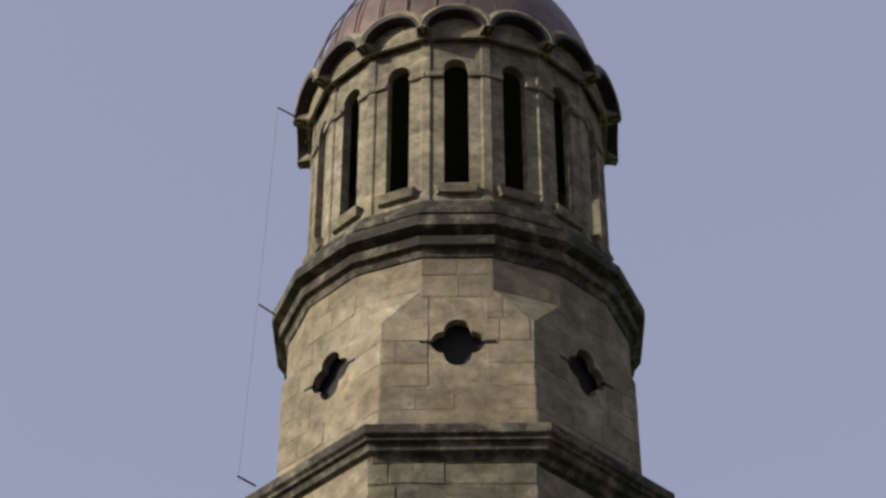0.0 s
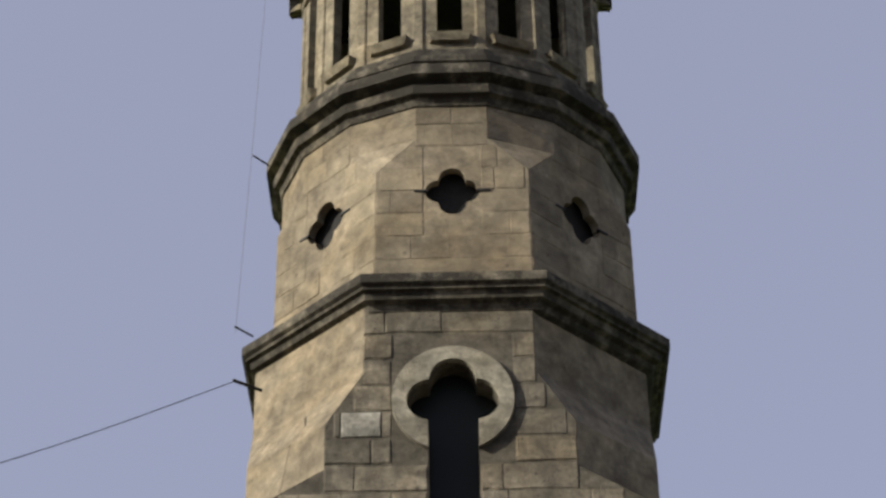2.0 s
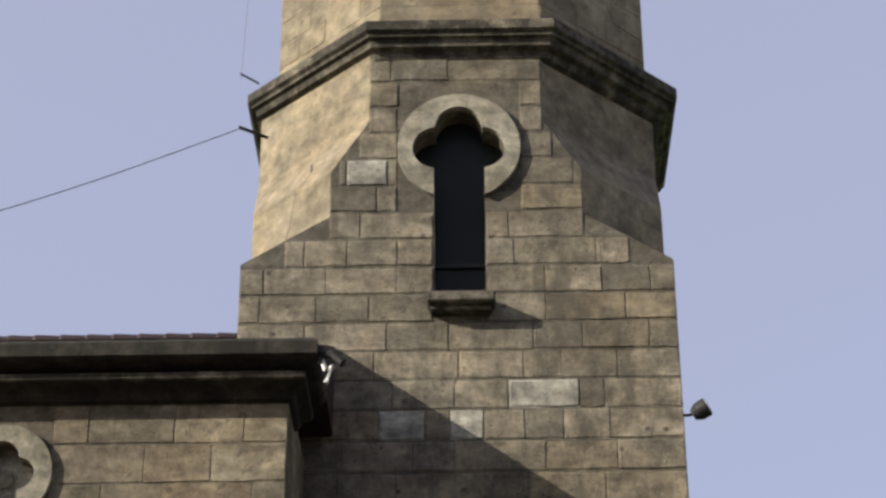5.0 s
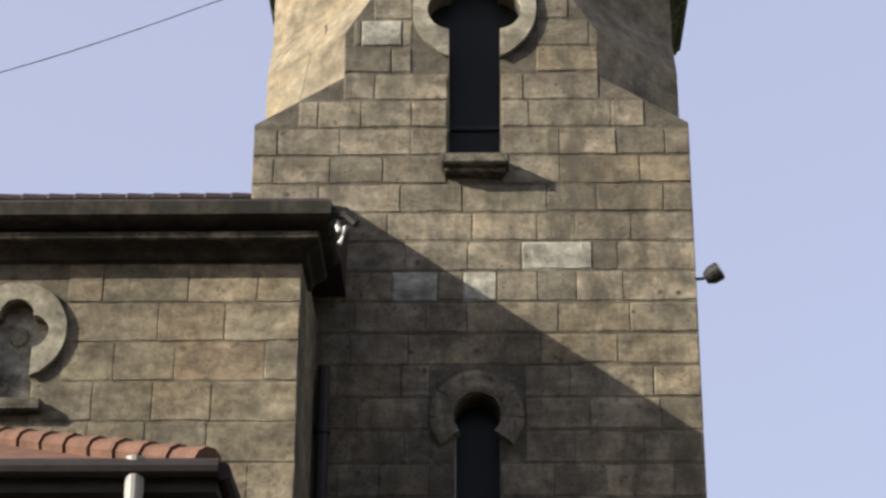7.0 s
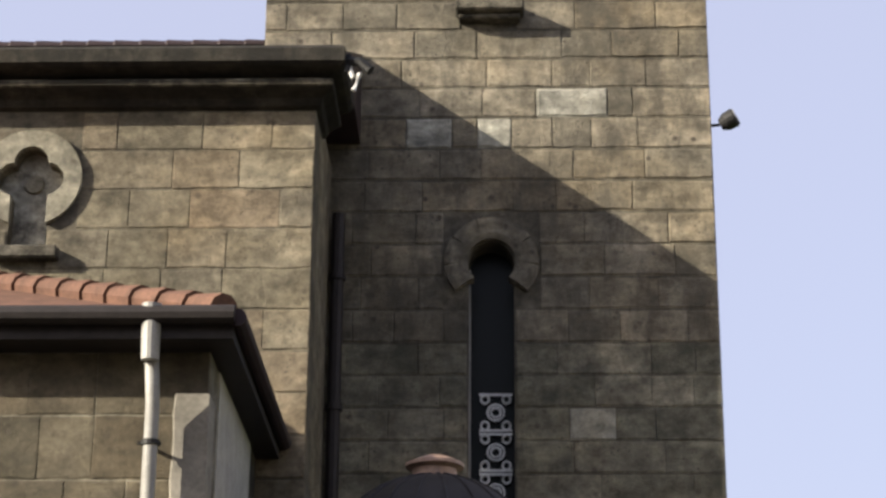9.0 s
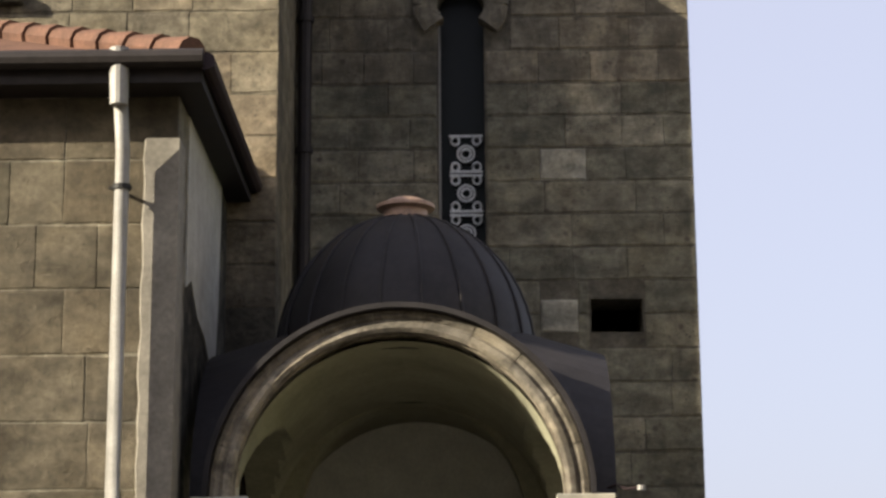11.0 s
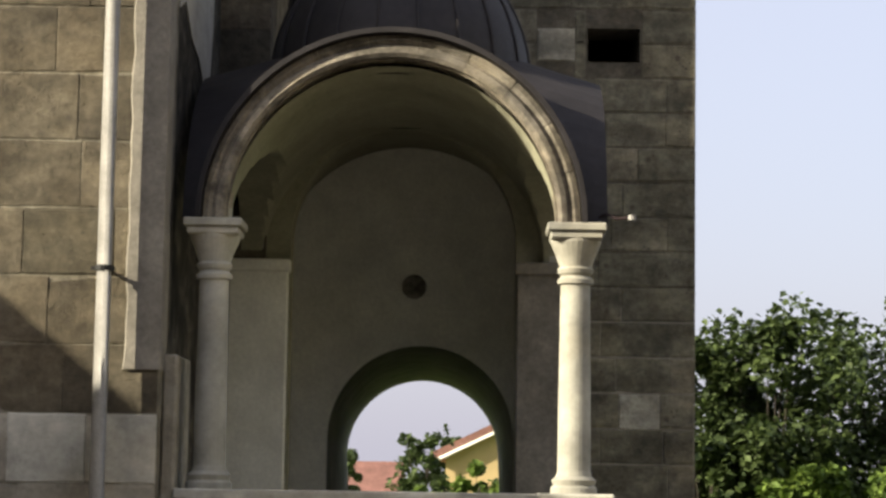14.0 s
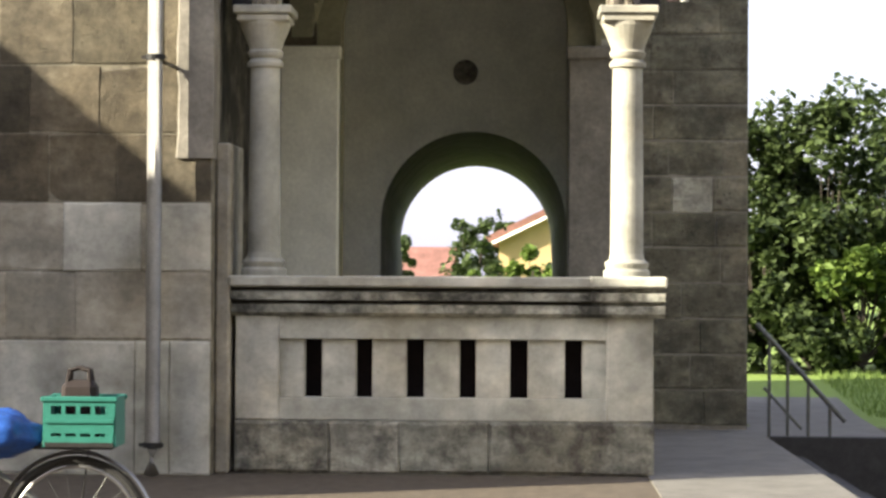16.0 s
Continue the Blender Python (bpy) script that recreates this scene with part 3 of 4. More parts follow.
        0.34, (0.4, 0.75), M_UPPER, 40 + ang, holes=[(-0.36, 0.36, 16.82, 17.6)], proud=0.006, joint=0.003)
    for s in (-1, 1):
        bar = part("tie_bar", box(min(s * 0.30, s * 0.47), max(s * 0.30, s * 0.47), -0.022, 0.03, 17.196, 17.224), M_BLACK, fw)
        bar.matrix_local = pl
    # Black sheet put where only shade lies behind the quatrefoil.
    d = part("shade_backing", box(-0.6, 0.6, 0.19, 0.21, 16.7, 17.8), M_DARK, fw)
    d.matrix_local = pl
for ang in (-67.5, -22.5, 22.5, 67.5):
    fw = part("corner_facet", box(-0.44, 0.44, 0.0, 0.02, 18.04, 18.6), M_UPPER_CORE, tower)
    fw.matrix_local = UNDO @ facing(TXO, TC, ang, RO - 0.005)
    lay(fw, Matrix.Identity(4), 18.04, 18.6, lambda z: (-RO * K16, RO * K16), 0.27, (0.4, 0.9), M_UPPER, 60 + int(ang), proud=0.006, joint=0.003)
tpart("upper_cornice", faceted([(2.15, 18.5), (2.30, 18.55), (2.33, 18.66), (2.40, 18.68), (2.42, 18.80), (2.36, 18.83), (2.36, 18.87), (2.51, 18.92), (2.51, 19.08), (2.44, 19.14), (2.30, 19.22), (2.36, 19.25), (2.36, 19.34), (2.28, 19.38), (2.18, 19.50), (2.16, 19.62), (2.07, 19.63), (1.5, 19.63)], 16), M_CORNICE,
      label="dark moulded cornice under the belfry")

# belfry: sixteen bays
RB = 2.08
HB = RB * K16
bay_mesh = mesh_of(slab_with_holes([(-HB, 19.52), (HB, 19.52), (HB, 23.07), (-HB, 23.07)], [arch_hole(0, 0.168, 19.95, 22.13, 12)], lambda u, d, z: (u, d, z), 0.15), "bay", M_BELFRY)
pil = box(-0.075, 0.075, -0.035, 0.06, 19.60, 22.75, 0.018)
join(pil, box(-0.095, 0.095, -0.055, 0.06, 19.55, 19.70, 0.018))
join(pil, box(-0.090, 0.090, -0.050, 0.06, 21.93, 22.03, 0.012))
pil_mesh = mesh_of(pil, "pilaster", M_BELFRY)
sill_bm = prism_rings([[(-0.30, 0.05, 19.79), (0.30, 0.05, 19.79), (0.24, -0.07, 19.79), (-0.24, -0.07, 19.79)], [(-0.30, 0.05, 19.93), (0.30, 0.05, 19.93), (0.30, -0.12, 19.90), (-0.30, -0.12, 19.90)]])
sill_mesh = mesh_of(sill_bm, "sill", M_BELFRY)
imp = box(-HB, -0.17, -0.05, 0.1, 21.93, 22.03, 0.012)
join(imp, box(0.17, HB, -0.05, 0.1, 21.93, 22.03, 0.012))
imp_mesh = mesh_of(imp, "impost", M_BELFRY)
RE = 2.28
HE = RE * K16
eave_path = [(HE * math.cos(radians(a)), 22.63 + 0.40 * math.sin(radians(a))) for a in range(0, 181, 9)]
eave_mesh = mesh_of(sweep_xz(eave_path, [(-0.09, 0.22), (-0.09, -0.08), (-0.02, -0.12), (0.012, -0.10), (0.012, 0.22)], lambda u, d, z: (u, d, z)), "arched_eave", M_BELFRY)
tymp_mesh = mesh_of(slab_with_holes([(-HE + 0.01, 22.60)] + [(x * 0.97, z) for x, z in reversed(eave_path)] + [(HE - 0.01, 22.60)], [], lambda u, d, z: (u, d, z), 0.05), "tympanum", M_BELFRY)
flash_mesh = mesh_of(sweep_xz(eave_path, [(0.015, 0.75), (0.015, -0.11), (0.055, -0.11), (0.055, 0.75)], lambda u, d, z: (u, d, z)), "arched_flashing", M_LEAD)
for j in range(16):
    m = UNDO @ facing(TXO, TC, 22.5 * j, RB)
    bay = new("belfry_bay", bay_mesh)
    bay.parent, bay.matrix_local = tower, m
    for nm, me in (("sill", sill_mesh), ("impost", imp_mesh)):
        o = new(nm, me)
        o.parent, o.matrix_local = bay, Matrix.Identity(4)
    o = new("pilaster", pil_mesh)
    o.parent, o.matrix_local = tower, UNDO @ facing(TXO, TC, 22.5 * j + 11.25, RB / math.cos(math.pi / 16) - 0.02)
    me_m = UNDO @ facing(TXO, TC, 22.5 * j, RE)
    o = new("arched_eave", eave_mesh)
    o.parent, o.matrix_local = tower, me_m
    ty = new("tympanum", tymp_mesh)
    ty.parent, ty.matrix_local = o, Matrix.Translation((0, 0.075, 0))
    f = new("arched_flashing", flash_mesh)
    f.parent, f.matrix_local = o, Matrix.Identity(4)
# Floor and ceiling are near-black to hold the shade inside the belfry.
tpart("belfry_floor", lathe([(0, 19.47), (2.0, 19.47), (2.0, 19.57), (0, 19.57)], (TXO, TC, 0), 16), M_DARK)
prof = [(2.16, 22.69)] + [(2.2 * math.cos(radians(a)) ** 0.9, 22.87 + 2.75 * math.sin(radians(a))) for a in range(0, 88, 6)] + [(0.05, 25.62)]
dome = tpart("dome", lathe(prof, (TXO, TC, 0), 64), M_COPPER, label="brown copper ribbed dome", smooth=True)
for j in range(32):
    a = math.tau * (j + 0.5) / 32
    tpart("seam", tube([(TX + (r + 0.008) * math.cos(a), TC + (r + 0.008) * math.sin(a), z) for r, z in prof[1:]], 0.016, 5), M_COPPER, dome)
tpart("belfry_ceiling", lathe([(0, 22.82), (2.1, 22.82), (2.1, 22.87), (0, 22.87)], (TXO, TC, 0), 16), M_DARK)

# floodlight on the tower's edge
flood = thing("floodlight", "small dark floodlight on a bracket at the tower edge", "floodlight", (X1, TY + 0.1, 10.80))
part("bracket", tube([(0, 0, 0), (0.1, -0.02, 0.0)], 0.018, 8), M_BLACK, flood)
lh = part("lamp_head", lathe([(0, -0.07), (0.06, -0.07), (0.10, 0.0), (0.105, 0.10), (0.09, 0.115), (0, 0.115)], (0, 0, 0), 16), M_BLACK, flood)
lh.matrix_local = pose(0.17, -0.03, 0.03, 20, 65, 0)
ln = part("lens", lathe([(0, 0), (0.088, 0.0), (0.088, 0.01), (0, 0.012)], (0, 0, 0), 16), M_ZINC, flood)
ln.matrix_local = pose(0.17, -0.03, 0.03, 20, 65, 0) @ Matrix.Translation((0, 0, 0.112))
# thin wire slung from the cornice
wp = []
for k in range(25):
    s = k / 24
    wp.append((-2.68 - 9.3 * s, 20.6 - 2 * s, 14.48 - 2.6 * s - 1.4 * math.sin(math.pi * s) * 0.62))
w = part("wire", tube(wp, 0.006, 5), M_BLACK)
tagged(w, "thin dark wire slung from the cornice", "wire")
part("anchor", tube([(-2.40, 20.85, 14.50), (-2.70, 20.58, 14.48)], 0.02, 6), M_BLACK, w)

cond = part("lightning_conductor", tube([(-2.72, 22.1, 22.6), (-2.80, 22.0, 19.0), (-2.88, 21.9, 16.0)], 0.003, 5), M_IRON)
tagged(cond, "thin lightning conductor wire down the bell tower", "wire")
for x0, y0, z0, x1 in ((-2.46, 22.35, 22.62, -2.73), (-2.60, 22.3, 18.95, -2.80), (-2.66, 21.95, 15.98, -2.87)):
    part("stay", tube([(x0, y0, z0), (x1, y0 - 0.2, z0 + 0.02)], 0.013, 6), M_BLACK, cond)


# ---- nave ----
NY, NX = 18.69, -1.84
NE = 10.28
nave = thing("church_nave", "warm tan ashlar church wing under a dark stained cornice", "church wing", (-6, 20, 0))
NUNDO = Matrix.Translation((6, -20, 0))


def npart(name, bm, mat, parent=nave, label="", smooth=False, shift=True):
    if shift:
        bmesh.ops.transform(bm, matrix=NUNDO, verts=bm.verts)
    return part(name, bm, mat, parent, label, smooth)


NKX, NKZ = -4.58, 9.38
nwall = npart("front_wall", slab_with_holes([(-9.2, 0), (NX, 0), (NX, NE), (-9.2, NE)], [keyhole(NKX, NKZ, 0.62, 0.19, 8.68)], lambda u, d, z: (u, NY + d, z), 0.5), M_NAVE_CORE)
npart("return_wall", box(NX - 0.5, NX, NY + 0.5, TY, 0, NE), M_NAVE)
npart("far_wall", box(-9.7, -9.2, NY + 0.5, 24.5, 0, NE), M_NAVE)
keyhole_ring(NKX, NKZ, 0.62, 0.50, NY, 0.06, 0.10, M_RING, nwall, NUNDO)
npart("blind_panel", box(NKX - 0.5, NKX + 0.5, NY + 0.16, NY + 0.18, 8.6, 10.0), M_PLINTH, nwall, "grey plastered blind window panel")
ros = npart("rosette", lathe([(0, -0.02), (0.09, -0.02), (0.10, 0), (0.09, 0.02), (0, 0.02)], (0, 0, 0), 16), M_RING, nwall, shift=False)
ros.matrix_local = NUNDO @ pose(NKX, NY + 0.15, NKZ + 0.02, 90)
npart("window_sill", box(NKX - 0.33, NKX + 0.33, NY - 0.14, NY + 0.1, 8.54, 8.67, 0.02), M_CORNICE, nwall)
CN = [(0.0, NE - 0.17), (0.07, NE - 0.15), (0.11, NE - 0.09), (0.20, NE - 0.06), (0.27, NE - 0.04), (0.29, NE + 0.0), (0.27, NE + 0.04), (0.19, NE + 0.06), (0.20, NE + 0.09), (0.40, NE + 0.12), (0.46, NE + 0.15), (0.47, NE + 0.28), (0.42, NE + 0.33), (-0.3, NE + 0.28), (-0.3, NE - 0.17)]
bm = bmesh.new()
rows = []
for px, py in ((-9.2, None), (NX, NY), (NX, TY)):
    ring = []
    for o, z in CN:
        if py is None:
            ring.append(bm.verts.new((-9.2, NY - o, z)))
        elif py == NY:
            ring.append(bm.verts.new((NX + o * 0.66, NY - o, z)))
        else:
            ring.append(bm.verts.new((NX + o * 0.66, NY + 0.70, z)))
    rows.append(ring)
for a, b in zip(rows, rows[1:]):
    for k in range(len(CN)):
        bm.faces.new((a[k], a[(k + 1) % len(CN)], b[(k + 1) % len(CN)], b[k]))
bm.faces.new(rows[-1])
# The black covers both soot and the shade under the overhang.
npart("eave_cornice", bm, M_SOOT_SHADE, label="moulded stone eave cornice, soot and shade in its colour")
# Paler stone gives the roll its highlight by colour.
npart("roll_mould", tube([(-9.2, NY - 0.27, NE + 0.005), (NX + 0.18, NY - 0.27, NE + 0.005)], 0.042, 8), M_CORNICE)
# tiled roof of the nave
npart("roof_deck", prism_rings([[(-9.2, NY - 0.3, NE + 0.32), (-9.2, 21.6, NE + 1.97), (-9.2, 24.5, NE + 0.32)], [(X0 - 0.005, NY - 0.3, NE + 0.32), (X0 - 0.005, 21.6, NE + 1.97), (X0 - 0.005, 24.5, NE + 0.32)]]), M_BROWN)
npart("roof_apron", prism_rings([[(X0, NY - 0.3, NE + 0.32), (X0, TY - 0.01, NE + 1.34), (X0, TY - 0.01, NE + 0.28)], [(NX + 0.3, NY - 0.3, NE + 0.32), (NX + 0.3, TY - 0.01, NE + 1.34), (NX + 0.3, TY - 0.01, NE + 0.28)]]), M_BROWN)
for k in range(21):
    x = X0 - 0.2 - k * 0.3
    rt = npart("ridge_tile", lathe([(0.09, -0.16), (0.10, -0.14), (0.085, 0.16)], (0, 0, 0), 10, 0, math.pi), M_BROWN, shift=False)
    rt.matrix_local = NUNDO @ pose(x, 21.6, NE + 1.96, 0, 90, 0) @ pose(0, 0, 0, 0, 0, 90)
lay(nwall, NUNDO @ Matrix.Translation((0, NY, 0)), 5.6, NE - 0.18, lambda z: (-7.2, NX), 0.40, (0.5, 0.95), M_NAVE, 71,
    holes=[(NKX - 0.20, NKX + 0.20, 8.5, 9.3), (NKX - 0.47, NKX + 0.47, 8.98, 9.85)], joint=0.009, proud=0.008)
# iron spout at the cornice corner
spout = new("gutter_spout", mesh_of(box(-0.03, 0.03, -0.03, 0.03, 0.0, 0.2, 0.01), "gutter_spout", M_BLACK))
spout.parent = nave
spout.matrix_local = NUNDO @ Matrix.Translation((NX + 0.33, NY - 0.36, NE + 0.06))
part("pipe", tube([(0, 0, 0.12), (0.12, -0.03, 0.10), (0.22, -0.04, 0.0)], 0.05, 8), M_BLACK, spout)
part("bracket", tube([(0, 0, 0.1), (0.05, 0, -0.05), (0.12, -0.02, -0.02), (0.06, -0.02, -0.2)], 0.028, 6), M_WHITE_IRON, spout)
# downpipe in the corner of nave and tower
dp = part("corner_downpipe", tube([(NX + 0.10, TY - 0.14, 9.7), (NX + 0.10, TY - 0.14, 5.15)], 0.07, 10), M_GUTTER)
tagged(dp, "dark rusty downpipe in the corner beside the tower", "downpipe")
for z in (9.0, 7.6, 6.2):
    part("collar", lathe([(0.075, -0.03), (0.09, -0.03), (0.09, 0.03), (0.075, 0.03)], (NX + 0.10, TY - 0.14, z), 12), M_GUTTER, dp)

# ---- annexe ----
AY, AX, AE = 15.55, -2.295, 6.60
annexe = thing("church_annexe", "pale ashlar church annexe with clay tile roof and deep dark eaves", "church annexe", (-6, 17, 0))
AUNDO = Matrix.Translation((6, -17, 0))


def apart_(name, bm, mat, parent=annexe, label="", smooth=False, shift=True):
    if shift:
        bmesh.ops.transform(bm, matrix=AUNDO, verts=bm.verts)
    return part(name, bm, mat, parent, label, smooth)


awall = apart_("front_wall", box(-12, AX, AY, AY + 0.5, 0, AE), M_ANNEXE_CORE)
# Dark stone carries the porch roof's shade; the pale patch is the lit part.
side = apart_("side_wall", box(AX - 0.5, AX, AY + 0.5, NY, 0, AE), M_CORNICE, label="side wall with roof shade and a lit patch in its colours")
patch = [(AY + 0.51, AE), (AY + 0.51, 5.2), (AY + 0.8, 5.32), (AY + 1.2, 5.1), (AY + 1.7, 5.02), (AY + 2.1, 4.82), (NY - 0.75, 4.9), (NY - 0.6, 5.5), (NY - 0.5, AE)]
apart_("lit_patch", slab_with_holes(patch, [], lambda u, d, z: (AX + 0.012 - d, u, z), 0.02), M_PATCH, side)
EO, EX = 15.2, -2.08
apart_("soffit", prism_rings([[(-12, EO, AE), (EX, EO, AE), (EX, NY, AE), (-12, NY, AE)], [(-12, EO, AE + 0.14), (EX, EO, AE + 0.14), (EX, NY, AE + 0.14), (-12, NY, AE + 0.14)]]), M_GUTTER, label="dark boarded eaves")
roof = apart_("roof_deck", prism_rings([[(-12, EO - 0.05, AE + 0.14), (EX + 0.05, EO - 0.05, AE + 0.14), (EX + 0.05, NY, AE + 0.14), (-12, NY, AE + 0.14)],
                                       [(-12, NY - 0.02, AE + 1.75), (EX - 3.2, NY - 0.02, AE + 1.75), (EX - 3.2, NY, AE + 1.75), (-12, NY, AE + 1.75)]]), M_TILE)
gut = [(-12, EO - 0.06, AE + 0.17), (EX + 0.02, EO - 0.06, AE + 0.17)]
apart_("gutter", tube(gut, 0.075, 10), M_GUTTER)
apart_("side_gutter", tube([(EX + 0.04, EO - 0.06, AE + 0.15), (EX + 0.04, NY, AE + 0.15)], 0.07, 10), M_BROWN)
hip = Vector((EX - 3.2, NY, AE + 1.75)) - Vector((EX, EO, AE + 0.2))
for k in range(12):
    c = Vector((EX, EO, AE + 0.22)) + hip * (k / 12 + 0.03)
    o = apart_("hip_tile", tube([(0, 0, 0), (0, 0, 0.42)], [0.13, 0.10], 10), M_TILE, shift=False)
    o.matrix_local = AUNDO @ Matrix.Translation(c) @ hip.to_track_quat("Z", "Y").to_matrix().to_4x4()
for r in range(3):
    for k in range(28):
        x = EX - 0.35 - k * 0.21 - r * 0.3
        y = EO - 0.02 + r * 0.38
        sl = Vector((0, NY - EO, 1.61)).normalized()
        o = apart_("roof_tile", tube([(0, 0, 0), (0, 0, 0.42)], [0.030, 0.026], 8), M_TILE, roof, shift=False)
        o.matrix_local = AUNDO @ Matrix.Translation((x, y, AE + 0.145 + r * 0.38 * 1.61 / 3.95)) @ sl.to_track_quat("Z", "Y").to_matrix().to_4x4()
AFRAME = AUNDO @ Matrix.Translation((0, AY, 0))
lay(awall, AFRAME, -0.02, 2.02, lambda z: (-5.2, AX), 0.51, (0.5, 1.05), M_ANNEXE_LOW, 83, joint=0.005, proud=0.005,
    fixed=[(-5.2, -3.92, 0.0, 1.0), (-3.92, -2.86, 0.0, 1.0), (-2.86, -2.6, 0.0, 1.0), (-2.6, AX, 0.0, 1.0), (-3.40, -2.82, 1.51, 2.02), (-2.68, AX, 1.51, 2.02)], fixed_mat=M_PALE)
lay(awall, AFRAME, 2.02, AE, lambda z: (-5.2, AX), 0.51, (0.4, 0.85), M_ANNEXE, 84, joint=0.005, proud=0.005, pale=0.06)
bm = bmesh.new()
rng = random.Random(14)
zs = [2.35 + k * 0.17 for k in range(24)]
rows = []
for z in zs:
    e = -2.555 + rng.uniform(-0.012, 0.012)
    rows.append([bm.verts.new(p) for p in ((e, AY - 0.010, z), (e + 0.012, AY - 0.030, z), (AX + 0.012, AY - 0.028, z), (AX + 0.012, AY + 0.3, z))])
for a, b in zip(rows, rows[1:]):
    for k in range(3):
        bm.faces.new((a[k], a[k + 1], b[k + 1], b[k]))
apart_("corner_render", bm, M_CEMENT, label="rough grey cement render at the corner")
apart_("corner_pilaster", box(AX + 0.004, -2.185, 15.74, 16.5, 0.0, 2.48, 0.015), M_ANNEXE_LOW, label="plain grey stone pilaster beside the porch")
# zinc downpipe
PX, PYY = -2.69, 15.36
pipe = part("downpipe", tube([(PX - 0.01, EO + 0.0, AE + 0.0), (PX, PYY, AE - 0.5), (PX, PYY, 0.25), (PX + 0.02, PYY - 0.14, 0.05)], 0.055, 14), M_ZINC, smooth=True)
tagged(pipe, "pale zinc downpipe on the annexe wall", "downpipe")
part("rainwater_head", tube([(PX - 0.015, EO - 0.04, AE + 0.26), (PX - 0.01, EO - 0.02, AE - 0.18)], [0.078, 0.07], 14), M_ZINC, pipe)
for z in (5.82, 3.08, 0.24):
    cl = part("pipe_clamp", lathe([(0.056, -0.02), (0.07, -0.02), (0.07, 0.02), (0.056, 0.02)], (PX, PYY, z), 14), M_BLACK, pipe)
    part("clamp_arm", box(PX - 0.01, PX + 0.01, PYY + 0.05, AY, z - 0.012, z + 0.012), M_BLACK, cl)
    part("clamp_strap", box(PX - 0.10, PX + 0.08, PYY - 0.005, PYY + 0.015, z - 0.012, z + 0.012), M_BLACK, cl)

# ---- porch ----
PY = 15.83
PC = -0.61
PBACK = 18.7
porch = thing("domed_porch", "stone porch with round arches and a small dark metal dome", "porch", (PC, 17, 0))
PUNDO = Matrix.Translation((-PC, -17, 0))


def ppart(name, bm, mat, parent=porch, label="", smooth=False, shift=True):
    if shift:
        bmesh.ops.transform(bm, matrix=PUNDO, verts=bm.verts)
    return part(name, bm, mat, parent, label, smooth)


FL, SPZ = 0.40, 3.52
XL, XR = -1.955, 0.795
ppart("floor_slab", box(-2.15, 1.0, PY + 0.02, TY, 0.0, FL), M_PLINTH)
# plinth stones
pl0 = ppart("plinth", box(-2.13, 0.98, PY - 0.02, PY + 0.3, 0, FL), M_PLINTH)
lay(pl0, PUNDO @ Matrix.Translation((0, PY - 0.02, 0)), 0.0, FL, lambda z: (-2.15, 1.0), 0.4, (0.5, 1.1), M_PLINTH, 5, proud=0.02)
# parapet: pedestals, slotted panel, moulded ledge
bal = ppart("parapet", box(-1.83, 0.65, PY + 0.018, PY + 0.17, FL, FL + 0.17, 0.006), M_PALE, label="pale stone parapet with square balusters")
ppart("top_rail", box(-1.83, 0.65, PY + 0.018, PY + 0.17, 1.01, 1.2, 0.006), M_PALE, bal)
gaps = [(-1.63, -1.50), (-1.24, -1.12), (-0.86, -0.73), (-0.46, -0.34), (-0.08, 0.05), (0.33, 0.46)]
edges = [-1.83] + [v for g in gaps for v in g] + [0.65]
for a, b in zip(edges[::2], edges[1::2]):
    ppart("baluster", box(a, b, PY + 0.055, PY + 0.165, FL + 0.165, 1.015, 0.010), M_PALE, bal)
# Added sheet; its dark colour stands for the dimness behind the gaps.
ppart("gap_sheet", box(-1.8, 0.62, PY + 0.40, PY + 0.43, FL, 1.2), M_BROWN, label="dark maroon sheet added behind the parapet gaps")
for a, b in ((-2.15, -1.82), (0.64, 0.99)):
    ppart("pedestal", box(a, b, PY, PY + 0.34, FL, 1.2, 0.01), M_PALE)
LP = [(1.18, 0.0), (1.21, -0.045), (1.27, -0.05), (1.275, -0.015), (1.30, -0.015), (1.305, -0.075), (1.365, -0.085), (1.37, -0.035), (1.395, -0.035), (1.40, -0.05), (1.40, 0.34), (1.18, 0.34)]
ledge = ppart("ledge", sweep_xz([(-2.18, 0), (0.99, 0)], LP, lambda u, d, z: (u, PY + d, z)), M_LEDGE, label="moulded stone ledge with black weather streaks")
ppart("ledge_cap", box(-2.19, 0.995, PY - 0.11, PY + 0.345, 1.403, 1.485, 0.012), M_PALE, ledge, "pale worn cap of the ledge")
# Black strips paint the shade of the two ledge grooves.
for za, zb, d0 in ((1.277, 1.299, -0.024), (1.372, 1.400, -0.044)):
    ppart("ledge_groove", box(-2.175, 0.985, PY + d0, PY + 0.02, za, zb), M_SOOT_SHADE, ledge, "black strip for the shade in the groove")
brk = ppart("ledge_break", sweep_xz([(0.53, 0), (1.07, 0)], [(z, d - 0.035 if d < 0.3 else d + 0.06) for z, d in LP], lambda u, d, z: (u, PY + d, z)), M_LEDGE, label="ledge moulding broken forward over the pedestal")
ppart("ledge_cap", box(0.515, 1.085, PY - 0.15, PY + 0.42, 1.405, 1.490, 0.014), M_PALE, brk)


def column(x, y, name="column"):
    c = ppart(name, lathe([(0, 1.485), (0.175, 1.485), (0.175, 1.53), (0.155, 1.55), (0.17, 1.59), (0.135, 1.62), (0.125, 1.66), (0.122, 2.2), (0.112, 3.08), (0, 3.08)], (x, y, 0), 28), M_COLUMN, label="smooth round stone column", smooth=False)
